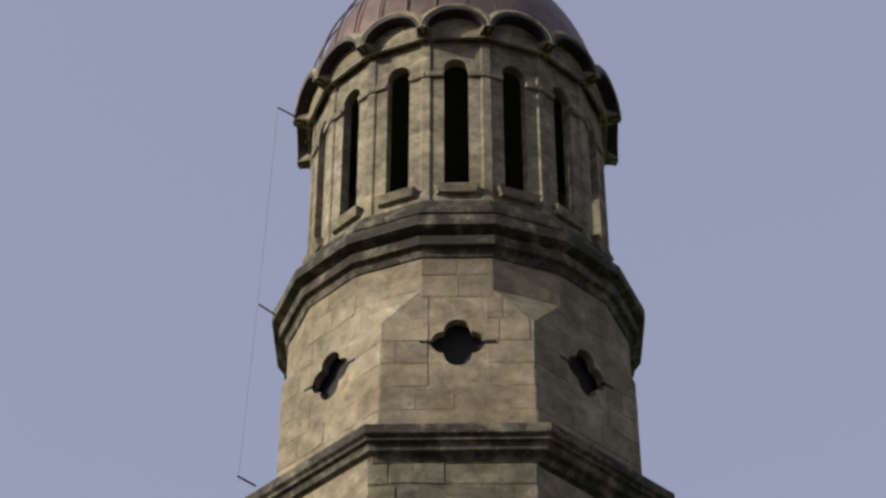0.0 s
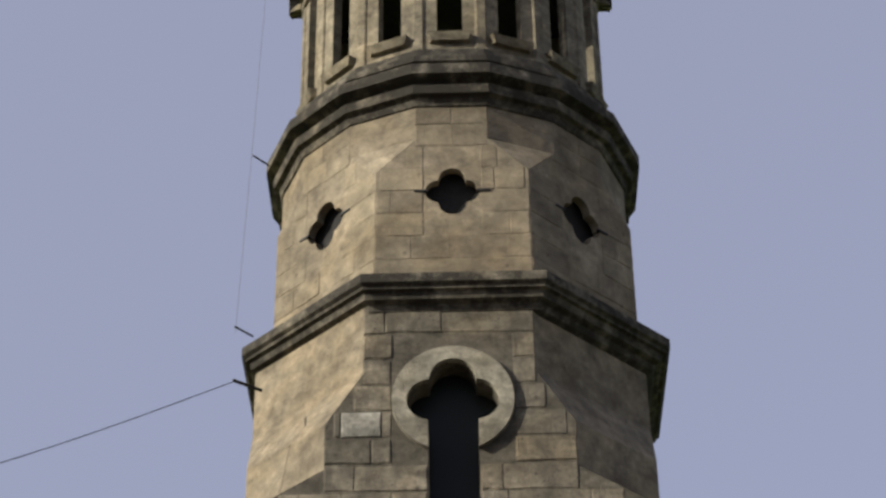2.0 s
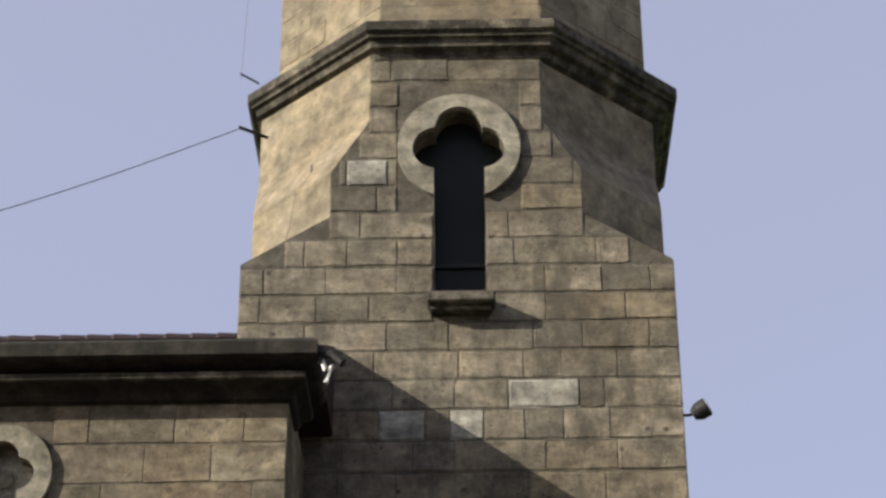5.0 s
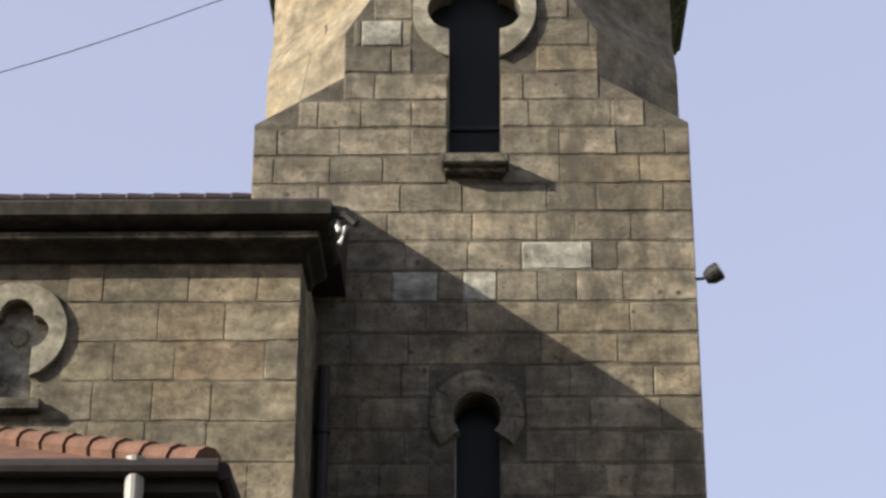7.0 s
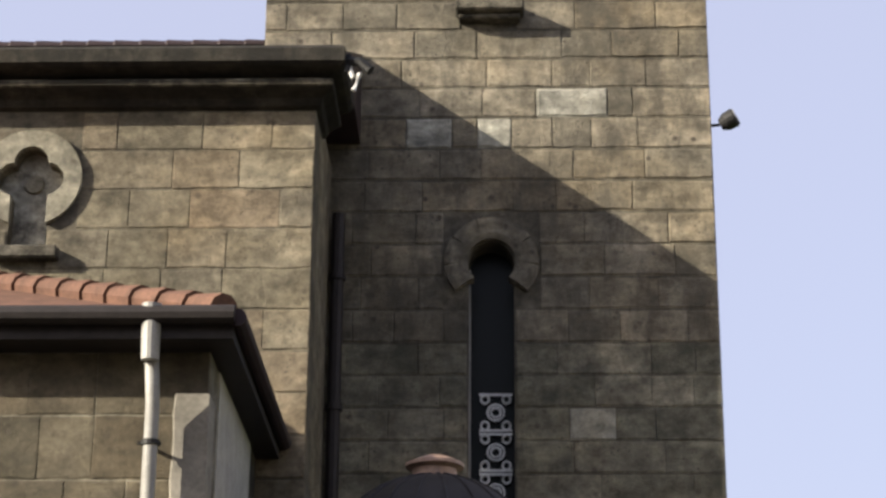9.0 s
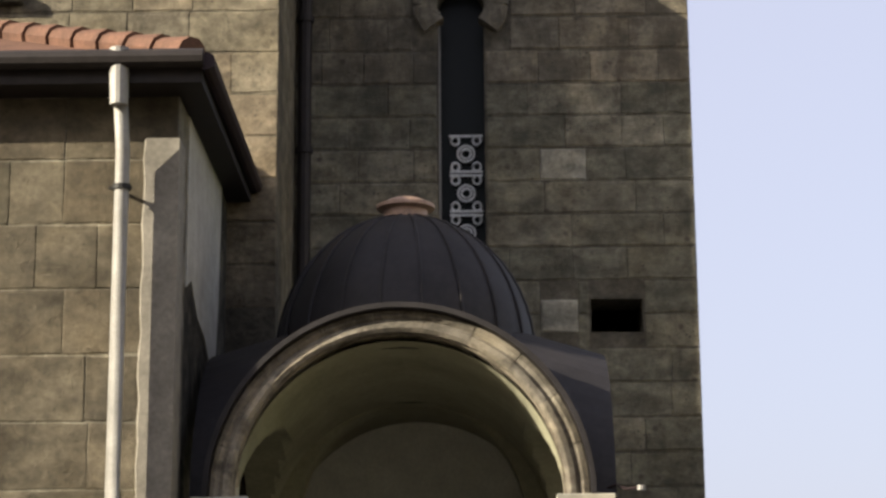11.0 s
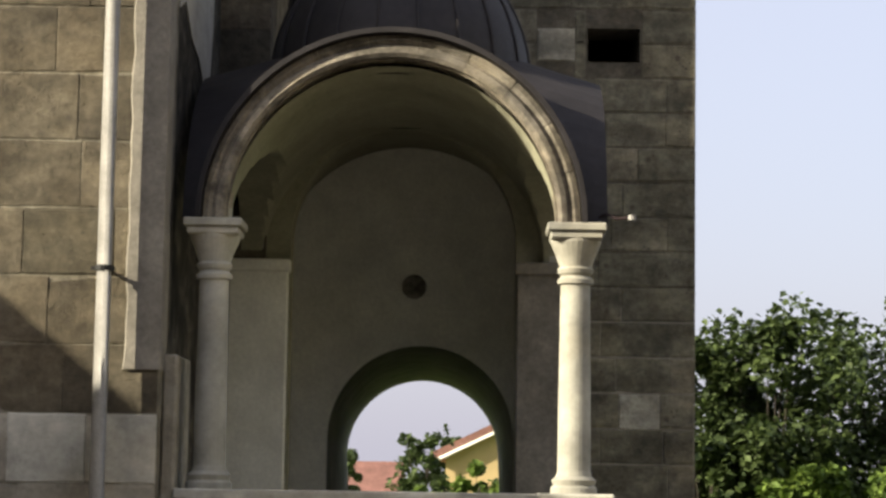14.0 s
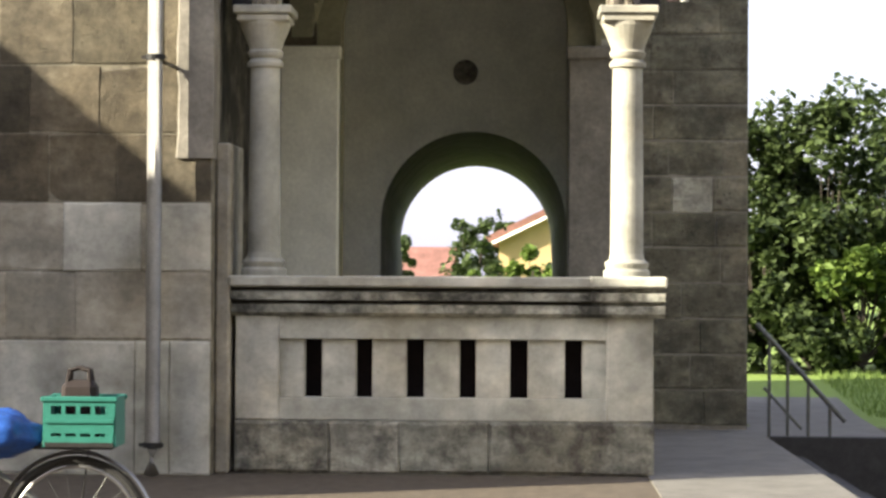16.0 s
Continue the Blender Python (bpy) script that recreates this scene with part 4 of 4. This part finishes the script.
    ppart("astragal", lathe([(0.10, 3.06), (0.135, 3.07), (0.14, 3.10), (0.11, 3.13), (0.13, 3.15), (0.14, 3.18), (0.12, 3.20)], (x, y, 0), 28), M_COLUMN, c)
    b = lathe([(0.118, 3.18), (0.128, 3.22), (0.150, 3.28), (0.176, 3.34), (0.192, 3.38), (0.196, 3.41)], (x, y, 0), 28)
    ppart("capital", b, M_COLUMN, c)
    ppart("abacus_bed", box(x - 0.198, x + 0.198, y - 0.198, y + 0.198, 3.40, 3.455, 0.012), M_COLUMN, c)
    ppart("abacus", box(x - 0.222, x + 0.222, y - 0.222, y + 0.222, 3.457, 3.52, 0.01), M_COLUMN, c)
    return c


for x in (XL, XR):
    column(x, PY + 0.15)
# responds at the back of the porch: plastered, and bare where the plaster has come off
for xa, xb, face in ((-2.15, PC - 1.02, M_PLASTER), (PC + 1.02, 0.99, M_CEMENT)):
    resp = ppart("respond", box(xa, xb, PBACK - 0.03, PBACK + 0.095, FL, SPZ, 0.012), face)
    ppart("impost", box(xa - 0.02, xb + 0.02, PBACK - 0.06, PBACK + 0.09, SPZ - 0.11, SPZ + 0.004, 0.012), face, resp)
# arched fronts on three sides
RO_, RI_ = 1.44, 1.25


def arch_wall(place, cx, half, depth, name, mat, top=None):
    pts = arc(cx, SPZ, half, 0, 180, 32) + [(p[0], p[1]) for p in arc(cx, SPZ, RO_ + (half - RI_), 180, 0, 32)]
    return ppart(name, slab_with_holes(pts, [], place, depth), mat)


front_arch = arch_wall(lambda u, d, z: (u, PY + 0.06 + d, z), PC, RI_, 0.22, "front_arch", M_ARCH)
# archivolt stones with a roll mould
for i in range(11):
    a0, a1 = 180 * i / 11 + 0.12, 180 * (i + 1) / 11 - 0.12
    bm = sweep_xz(arc(PC, SPZ, 1.348, a0, a1, 5), [(-0.085, 0.08), (-0.085, -0.02), (-0.045, -0.032), (-0.015, -0.008), (0.015, -0.04), (0.055, -0.05), (0.085, -0.03), (0.085, 0.08)], lambda u, d, z: (u, PY + 0.04 + d, z))
    ppart("voussoir", bm, M_ARCH, front_arch)
SC = (PY + 0.15 + PBACK + 0.2) / 2
SH = (PBACK + 0.2 - PY - 0.15) / 2 - 0.2
for x in (XR - 0.1, XL - 0.1):
    pts = [(u, SPZ + (z - SPZ) * 0.62) for u, z in arc(SC, SPZ, SH, 0, 180, 28) + arc(SC, SPZ, SH + 0.22, 180, 0, 28)]
    ppart("side_arch", slab_with_holes(pts, [], lambda u, d, z, x=x: (x + d, u, z), 0.2), M_PALE)


def crossing(rx, ry, x0, x1, y0, y1, lift=0.0, rise=0.62, droop=0.0):
    """Two barrels that cross: at each place the higher one."""
    def stops(c, r, a, b):
        s = [c - r * math.cos(math.pi * k / 28) for k in range(29)] + [a, b]
        return sorted({round(min(max(v, a), b), 4) for v in s})
    bm = bmesh.new()
    rows = []
    for y in stops(SC, ry, y0, y1):
        row = []
        for x in stops(PC, rx, x0, x1):
            za = math.sqrt(max(0.0, rx * rx - (x - PC) ** 2))
            zb = rise * math.sqrt(max(0.0, ry * ry - (y - SC) ** 2))
            row.append(bm.verts.new((x, y, SPZ + max(za, zb - droop * max(0.0, abs(x - PC) - 0.9)) + lift)))
        rows.append(row)
    for a, b in zip(rows, rows[1:]):
        for k in range(len(a) - 1):
            bm.faces.new((a[k], a[k + 1], b[k + 1], b[k]))
    return bm


# inner arch and rear bay
pts = arc(PC, SPZ + 0.2, 1.01, 0, 180, 28) + [(PC - 1.01, FL), (-2.13, FL), (-2.13, SPZ + 1.6), (0.98, SPZ + 1.6), (0.98, FL), (PC + 1.01, FL)]
ppart("inner_arch", slab_with_holes(pts, [], lambda u, d, z: (u, PBACK + 0.1 + d, z), 0.35), M_VAULT, label="limewashed inner arch, shade in its colour")
for xa, xb in ((-2.13, -1.9), (0.75, 0.98)):
    ppart("rear_bay_wall", box(xa, xb, PBACK + 0.45, TY, FL, SPZ + 1.6), M_PLASTER)
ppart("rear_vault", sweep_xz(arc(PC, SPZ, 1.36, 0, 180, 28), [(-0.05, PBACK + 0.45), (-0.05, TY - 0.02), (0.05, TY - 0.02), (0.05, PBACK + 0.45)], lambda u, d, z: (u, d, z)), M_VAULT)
pts = arch_hole(PASS_X, PASS_R, FL, PASS_Z, 28)
ppart("rear_wall", slab_with_holes([(-2.13, FL), (PASS_X - PASS_R, FL)] + arc(PASS_X, PASS_Z, PASS_R, 180, 0, 28) + [(PASS_X + PASS_R, FL), (0.98, FL), (0.98, 5.1), (-2.13, 5.1)], [], lambda u, d, z: (u, TY - 0.10 + d, z), 0.06), M_PLASTER, label="white plastered wall over the passage")
med = ppart("medallion", lathe([(0, 0), (0.10, 0), (0.12, 0.015), (0.12, 0.03), (0, 0.03)], (0, 0, 0), 20), M_PLINTH, shift=False)
med.matrix_local = PUNDO @ pose(-0.55, TY - 0.10, 3.46, 90)
ppart("vault", crossing(RI_ + 0.01, SH + 0.01, XL - 0.1, XR + 0.1, PY + 0.1, PBACK + 0.12, -0.05), M_VAULT, label="olive limewashed groin vault, shade in its colour", smooth=False)
# metal roof
ppart("barrel_roof", crossing(1.465, SH + 0.31, -2.20, 1.03, PY - 0.04, PBACK + 0.28, 0.0, 1.0, 0.3), M_LEAD, label="dark sheet metal roof over crossing arches")
ppart("rear_roof", sweep_xz(arc(PC, SPZ, 1.50, -4, 184, 40), [(-0.03, PBACK + 0.27 - PY), (-0.03, TY - PY - 0.03), (0.03, TY - PY - 0.03), (0.03, PBACK + 0.27 - PY)], lambda u, d, z: (u, PY + d, z)), M_LEAD)
ppart("front_flashing", sweep_xz(arc(PC, SPZ, 1.462, 0, 180, 40), [(-0.02, -0.07), (-0.025, 0.06), (0.02, 0.06), (0.02, -0.07)], lambda u, d, z: (u, PY + d, z)), M_LEAD)
DR, DZ = 1.09, 4.85
prof = [(DR + 0.17, DZ - 0.13), (DR + 0.07, DZ - 0.05)] + [(DR * math.cos(radians(a)), DZ + 1.25 * math.sin(radians(a))) for a in range(0, 82, 7)] + [(0.1, DZ + 1.26)]
pd = ppart("dome", lathe(prof, (PC, SC, 0), 48), M_LEAD, label="small dark sheet metal dome with seams", smooth=True)
for j in range(20):
    a = math.tau * (j + 0.5) / 20
    ppart("seam", tube([(PC + (r + 0.005) * math.cos(a), SC + (r + 0.005) * math.sin(a), z) for r, z in prof], 0.013, 5), M_LEAD, pd)
ppart("finial", lathe([(0.19, DZ + 1.18), (0.19, DZ + 1.31), (0.25, DZ + 1.33), (0.25, DZ + 1.36), (0.12, DZ + 1.42), (0, DZ + 1.43)], (PC, SC, 0), 24), M_CAP, pd, "round copper cap on the dome")

hook = ppart("tie_rod", tube([(0.90, PY + 0.10, 3.55), (1.02, PY + 0.04, 3.60), (1.10, PY + 0.02, 3.56), (1.20, PY, 3.57)], 0.011, 6), M_BROWN, label="bent rusty tie rod end")
ppart("rod_end", lathe([(0, 3.545), (0.03, 3.55), (0.03, 3.585), (0, 3.59)], (1.21, PY, 0), 10), M_ZINC, hook)

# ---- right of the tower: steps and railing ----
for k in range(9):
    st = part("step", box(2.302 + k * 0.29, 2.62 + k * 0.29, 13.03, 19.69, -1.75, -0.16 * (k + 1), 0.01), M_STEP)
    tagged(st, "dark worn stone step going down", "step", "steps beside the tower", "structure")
pw = part("stair_wall", box(2.301, 6.0, 19.60, 19.70, -1.75, 0.02, 0.01), M_STEP)
tagged(pw, "dark stone retaining wall beside the steps", "wall", kind="structure")
rail = thing("railing", "thin grey iron handrail going down the steps", "railing", (2.2, 19.66, 0))
part("handrail", tube([(-0.02, 0, 1.06), (0.70, 0, 0.27), (0.80, 0, 0.16)], 0.024, 8), M_IRON, rail)
part("lower_rail", tube([(0.05, 0, 0.47), (0.40, 0, 0.09)], 0.015, 8), M_IRON, rail)
for x in (0.10, 0.27, 0.46, 0.66):
    part("post", tube([(x, 0, 1.04 - x * 1.10), (x, 0, -0.14 - x * 0.5)], 0.016, 8), M_IRON, rail)

# ---- bicycle with crate, bag and blue sack ----
bike = thing("bicycle", "old bicycle leaning at the wall with a chrome mudguard", "bicycle", (-2.02, 9.55, 0))
bike.scale = (0.95, 0.95, 0.95)


def wheel(cx):
    t = part("tyre", tube([(cx + 0.335 * math.cos(a), 0, 0.345 + 0.335 * math.sin(a)) for a in [math.tau * k / 48 for k in range(49)]], 0.021, 8, False), M_RUBBER, bike)
    part("rim", tube([(cx + 0.305 * math.cos(a), 0, 0.345 + 0.305 * math.sin(a)) for a in [math.tau * k / 48 for k in range(49)]], 0.012, 6, False), M_CHROME, t)
    part("hub", tube([(cx, -0.05, 0.345), (cx, 0.05, 0.345)], 0.022, 10), M_CHROME, t)
    for k in range(18):
        a = math.tau * k / 18
        part("spoke", tube([(cx, 0.02 * (-1) ** k, 0.345), (cx + 0.3 * math.cos(a), 0, 0.345 + 0.3 * math.sin(a))], 0.0016, 4), M_IRON, t)


wheel(0.0)
wheel(-1.08)
part("mudguard", sweep_xz(arc(0, 0.345, 0.375, -5, 170, 30), [(-0.004, -0.03), (0.012, 0.0), (-0.004, 0.03), (-0.008, 0.0)], lambda u, d, z: (u, d, z)), M_CHROME, bike)
part("frame", join(join(join(tube([(0, 0, 0.345), (-0.42, 0, 0.30)], 0.012, 8), tube([(0, 0, 0.345), (-0.52, 0, 0.72)], 0.012, 8)), tube([(-0.42, 0, 0.30), (-0.56, 0, 0.86)], 0.017, 8)),
                   join(join(tube([(-0.42, 0, 0.30), (-0.92, 0, 0.72)], 0.017, 8), tube([(-0.90, 0, 0.86), (-1.08, 0, 0.345)], 0.014, 8)), tube([(-0.54, 0, 0.76), (-0.92, 0, 0.78)], 0.015, 8))), M_IRON, bike)
part("saddle", lathe([(0, 0.86), (0.09, 0.87), (0.10, 0.90), (0.06, 0.93), (0, 0.935)], (-0.58, 0, 0), 16, squash=0.8), M_BLACK, bike)
part("handlebar", tube([(-0.78, -0.27, 0.98), (-0.86, -0.2, 1.0), (-0.9, 0, 0.95), (-0.86, 0.2, 1.0), (-0.78, 0.27, 0.98)], 0.012, 8), M_CHROME, bike)
part("carrier", join(box(-0.30, 0.18, -0.07, 0.07, 0.735, 0.75), tube([(0, 0.06, 0.345), (0.05, 0.06, 0.74)], 0.006, 6)), M_BLACK, bike)
crate = thing("crate", "turquoise green plastic crate on the bicycle carrier", "crate", (-1.985, 9.55, 0.7135))
crate.scale = (0.95, 0.95, 0.95)


def crate_parts():
    w, d, h = 0.175, 0.12, 0.235
    part("base", box(-w + 0.012, w - 0.012, -d - 0.006, d + 0.006, 0, 0.022), M_BLACK, crate, "dark crate base")
    for sy in (-1, 1):
        holes = []
        for i in range(4):
            a = -0.135 + i * 0.07
            holes.append([(a, 0.155), (a + 0.05, 0.155), (a + 0.05, 0.195), (a, 0.195)])
        for i in range(4):
            a = -0.135 + i * 0.07
            holes.append([(a, 0.05), (a + 0.05, 0.05), (a + 0.05, 0.065), (a, 0.065)])
        part("long_side", slab_with_holes([(-w + 0.015, 0), (w - 0.015, 0), (w, h), (-w, h)], holes, lambda u, dd, z, sy=sy: (u, sy * d + dd - 0.004, z), 0.008), M_GREEN, crate)
        part("rib", box(-w + 0.01, w - 0.01, sy * d - 0.014, sy * d + 0.014, 0.115, 0.13), M_GREEN, crate)
        part("rim", box(-w - 0.008, w + 0.008, sy * d - 0.014, sy * d + 0.014, h - 0.02, h + 0.004, 0.004), M_GREEN, crate)
    for sx in (-1, 1):
        part("short_side", box(sx * (w - 0.006) - 0.005, sx * (w - 0.006) + 0.005, -d, d, 0, h), M_GREEN, crate)


crate_parts()
bag = thing("bag", "dark brown bag standing in the green crate", "bag", (-2.005, 9.55, 0.7355))
b = box(-0.10, 0.10, -0.06, 0.06, 0, 0.275, 0.03)
for v in b.verts:
    v.co.x *= 1 - 0.25 * v.co.z / 0.29
part("body", b, M_BAG, bag)
for sy in (-1, 1):
    part("handle", tube([(-0.05, sy * 0.03, 0.27), (-0.045, sy * 0.02, 0.318), (0, sy * 0.01, 0.33), (0.045, sy * 0.02, 0.318), (0.05, sy * 0.03, 0.27)], 0.012, 6), M_BAG, bag)
sack = bmesh.new()
bmesh.ops.create_icosphere(sack, subdivisions=4, radius=1)
for v in sack.verts:
    n = noise.noise(v.co * 2.2) * 0.16 + noise.noise(v.co * 6) * 0.06
    v.co = Vector((v.co.x * 0.30 * (1 + n), v.co.y * 0.14 * (1 + n), max(-0.10, v.co.z * 0.13 * (1 + n))))
sk = part("plastic_sack", sack, M_BLUE, smooth=True)
sk.location = (-2.475, 9.53, 0.755)
tagged(sk, "crumpled bright blue plastic sack on the bicycle", "sack")

# ---- distance: trees, bushes, houses ----


def tree(name, label, at, height, spread, trunk_h, seed, leaves, mat, leaf=0.16, group="trees behind the tower", shoots=0, count=26):
    rng = random.Random(seed)
    t = thing(name, label, "tree" if "tree" in name else "bush", at, group)
    tr = tube([(0, 0, -0.3), (0.05, 0.03, trunk_h * 0.5), (0.0, 0.05, trunk_h), (0.1, 0.0, height * 0.75)], [0.14 * height / 5, 0.11 * height / 5, 0.09 * height / 5, 0.02], 8)
    clumps = []
    for k in range(count):
        a, e = rng.uniform(0, math.tau), rng.uniform(-0.35 if "tree" in name else -0.85, 1.0)
        r = spread * rng.uniform(0.35, 0.95) * math.sqrt(max(0.05, 1 - max(0, e) ** 2 * 0.8))
        c = Vector((r * math.cos(a), r * math.sin(a), trunk_h + (height - trunk_h) * (0.42 + 0.5 * e) * rng.uniform(0.85, 1.1)))
        clumps.append((c, spread * rng.uniform(0.14, 0.33)))
        join(tr, tube([(0, 0, trunk_h * rng.uniform(0.6, 1.0)), c * 0.5 + Vector((0, 0, trunk_h * 0.3)), c], [0.03, 0.016, 0.005], 5))
    spikes = []
    for k in range(shoots):
        a, r = rng.uniform(0, math.tau), spread * rng.uniform(0.0, 0.75)
        foot = Vector((r * math.cos(a), r * math.sin(a), height * rng.uniform(0.82, 0.95)))
        tip = foot + Vector((rng.uniform(-0.12, 0.12), 0, rng.uniform(0.35, 0.75)))
        spikes.append((foot, tip))
        join(tr, tube([foot, foot.lerp(tip, 0.5), tip], [0.004, 0.003, 0.002], 4))
    part("trunk", tr, M_BARK, t)
    vs, fs = [], []

    def blade(p, s):
        q = Euler((rng.uniform(-0.9, 0.9), rng.uniform(-0.9, 0.9), rng.uniform(0, 6.3))).to_matrix()
        i = len(vs)
        for u in ((-0.5, 0, 0), (-0.1, -0.30, 0.05), (0.5, 0, -0.06), (-0.1, 0.30, 0.05)):
            vs.append(p + q @ (Vector(u) * s))
        fs.append((i, i + 1, i + 2, i + 3))

    for _ in range(leaves):
        c, r = clumps[rng.randrange(len(clumps))]
        d = Vector((rng.gauss(0, 1), rng.gauss(0, 1), rng.gauss(0, 0.8))).normalized()
        p = c + d * r * (0.45 + 0.75 * rng.random() ** 0.6)
        if p.z < 0.05:
            p.z = rng.uniform(0.05, 0.4)
        blade(p, leaf * rng.uniform(0.6, 1.35))
    for foot, tip in spikes:
        for k in range(34):
            q = rng.random()
            p = foot.lerp(tip, q) + Vector((rng.gauss(0, 1), rng.gauss(0, 1), 0)) * 0.075 * (1.15 - q)
            blade(p, leaf * rng.uniform(0.6, 1.0))
    me = bpy.data.meshes.new("crown")
    me.from_pydata([tuple(v) for v in vs], [], fs)
    me.materials.append(mat)
    cr = new("crown", me)
    cr.parent = t
    tagged(cr, kind="stuff")
    return t


tree("tree", "leafy green broadleaf tree behind the tower", (4.9, 34.5, 0), 4.25, 1.6, 0.35, 3, 9500, M_LEAF, 0.17, shoots=14, count=36)
tree("tree", "leafy green tree close behind the tower edge", (3.75, 35.0, 0), 4.2, 1.25, 0.35, 21, 7000, M_LEAF, 0.17, shoots=6, count=30)
tree("tree", "leafy green broadleaf tree with sunlit side", (7.0, 36, 0), 4.6, 2.1, 0.4, 4, 9500, M_LEAF, 0.17, shoots=12, count=40)
tree("bush", "light green bush at the edge of the grass", (5.3, 33.2, 0), 1.95, 1.0, 0.15, 5, 5000, M_LEAF_LIGHT, 0.19)
tree("bush", "green bush beside the tower", (3.75, 33.4, 0), 2.5, 0.95, 0.2, 6, 6000, M_LEAF, 0.18)
tree("bush", "light green bush at the edge of the grass", (6.6, 33.6, 0), 1.8, 1.1, 0.15, 10, 5000, M_LEAF_LIGHT, 0.19)
tree("bush", "dense green undergrowth along the lane", (4.5, 32.9, 0), 1.1, 0.8, 0.1, 16, 3500, M_LEAF, 0.17)
tree("tree", "airy leafy tree before a red-roofed house", (-1.25, 60, -0.2), 3.35, 0.95, 0.6, 7, 1500, M_LEAF, 0.22, "trees behind the passage", 5, 22)
tree("tree", "dark tree beyond the roofs", (-0.85, 100, -0.2), 4.6, 1.0, 1.5, 12, 1500, M_LEAF, 0.3, "trees behind the passage", 0, 12)
tree("tree", "dark tree beyond the roofs", (-4.6, 78, -0.2), 3.2, 0.75, 0.8, 13, 1500, M_LEAF, 0.26, "trees behind the passage", 0, 12)
tree("bush", "bright green bush seen through the passage", (0.15, 45, -0.1), 2.25, 0.9, 0.2, 8, 3600, M_LEAF_LIGHT, 0.18, "trees behind the passage", 0, 22)
tree("bush", "bright green bush seen through the passage", (-0.85, 47, -0.1), 1.95, 0.6, 0.2, 18, 1800, M_LEAF_LIGHT, 0.19, "trees behind the passage", 0, 12)


def house(at, w, d, wall_h, rise, turn, label):
    """A gabled house; the ridge runs along its own x."""
    h = thing("house", label, "house", at, "far houses")
    h.rotation_euler = (0, 0, radians(turn))
    a, b, e = w / 2, d / 2, 0.5
    gable = [(-b, 0), (b, 0), (b, wall_h), (0, wall_h + rise - 0.05), (-b, wall_h)]
    part("wall", prism_rings([[(-a, y, z) for y, z in gable], [(a, y, z) for y, z in gable]]), M_WALL_FAR, h)
    drop = e * rise / b
    for sy in (-1, 1):
        lo, hi = (sy * (b + e), wall_h - drop), (0.0, wall_h + rise)
        sec = [lo, hi, (hi[0], hi[1] + 0.3), (lo[0], lo[1] + 0.3)]
        rf = part("roof", prism_rings([[(-a - e, y, z) for y, z in sec], [(a + e, y, z) for y, z in sec]]), M_ROOF_FAR, h)
        part("verge_board", prism_rings([[(-a - e - 0.05, y, z - 0.12) for y, z in (lo, hi)] + [(-a - e - 0.05, y, z) for y, z in (hi, lo)], [(-a - e + 0.03, y, z - 0.12) for y, z in (lo, hi)] + [(-a - e + 0.03, y, z) for y, z in (hi, lo)]]), M_PLASTER, rf)
    part("chimney", box(-w / 4 - 0.25, -w / 4 + 0.25, -0.25, 0.25, wall_h + rise * 0.6, wall_h + rise + 0.8), M_WALL_FAR, h)
    for k in (-1, 0, 1):
        wd = part("window", box(k * w / 3.5 - 0.5, k * w / 3.5 + 0.5, -b - 0.04, -b + 0.05, wall_h - 1.9, wall_h - 0.7), M_GLASS, h)
        part("frame", box(k * w / 3.5 - 0.55, k * w / 3.5 + 0.55, -b - 0.06, -b - 0.02, wall_h - 1.98, wall_h - 1.9), M_PLASTER, wd)


house((4.45, 84, -1.6), 9, 10, 4.45, 2.4, 86, "cream far house under a red tile roof")
house((-7.3, 92, -1.9), 8, 7, 2.4, 1.9, -4, "far house under a faded red tile roof")
house((-12.0, 120, -1.9), 12, 9, 2.4, 1.8, 20, "small far house under a red roof")

def grass():
    """Tufts of grass on the verge behind the lane."""
    rng = random.Random(31)
    vs, fs = [], []
    for _ in range(9000):
        x, y = rng.uniform(3.55, 8.5), rng.uniform(22.5, 33.5)
        if x < 3.5 + (y - 19.7) * 0.075:
            continue
        a, h, w = rng.uniform(0, 6.3), rng.uniform(0.04, 0.13), rng.uniform(0.006, 0.012)
        dx, dy = math.cos(a) * w, math.sin(a) * w
        lx, ly = rng.uniform(-0.04, 0.04), rng.uniform(-0.04, 0.04)
        i = len(vs)
        vs += [(x - dx, y - dy, -0.005), (x + dx, y + dy, -0.005), (x + lx, y + ly, h)]
        fs.append((i, i + 1, i + 2))
    me = bpy.data.meshes.new("grass")
    me.from_pydata(vs, [], fs)
    me.materials.append(M_GRASS)
    tagged(new("grass", me), "bright green lawn grass beside the lane", "grass", kind="stuff")


grass()

# unseen plain walls added behind and beside the camera to cut the skylight
for x0, x1, y0, y1, h in ((-26, 30, -10, -9, 14), (15, 16, -9, 16, 12)):
    o = part("boundary_wall", box(x0, x1, y0, y1, 0, h), M_PLINTH)
    tagged(o, "unseen plain weathered grey stone wall that cuts the skylight", "wall", kind="structure")
# unseen wall, its top cut to shape the shadow on annexe and parapet
gable = [(10.7, 0), (16, 0), (16, 7.5), (13.0, 5.8), (12.35, 5.35), (11.5, 6.2), (10.7, 6.35)]
bm = prism_rings([[(-9.7, y, z) for y, z in gable], [(-9.3, y, z) for y, z in gable]])
bw = part("boundary_wall", bm, M_NAVE_CORE)
tagged(bw, "unseen rough stone wall shaped to cast the annexe shadow", "wall", kind="structure")
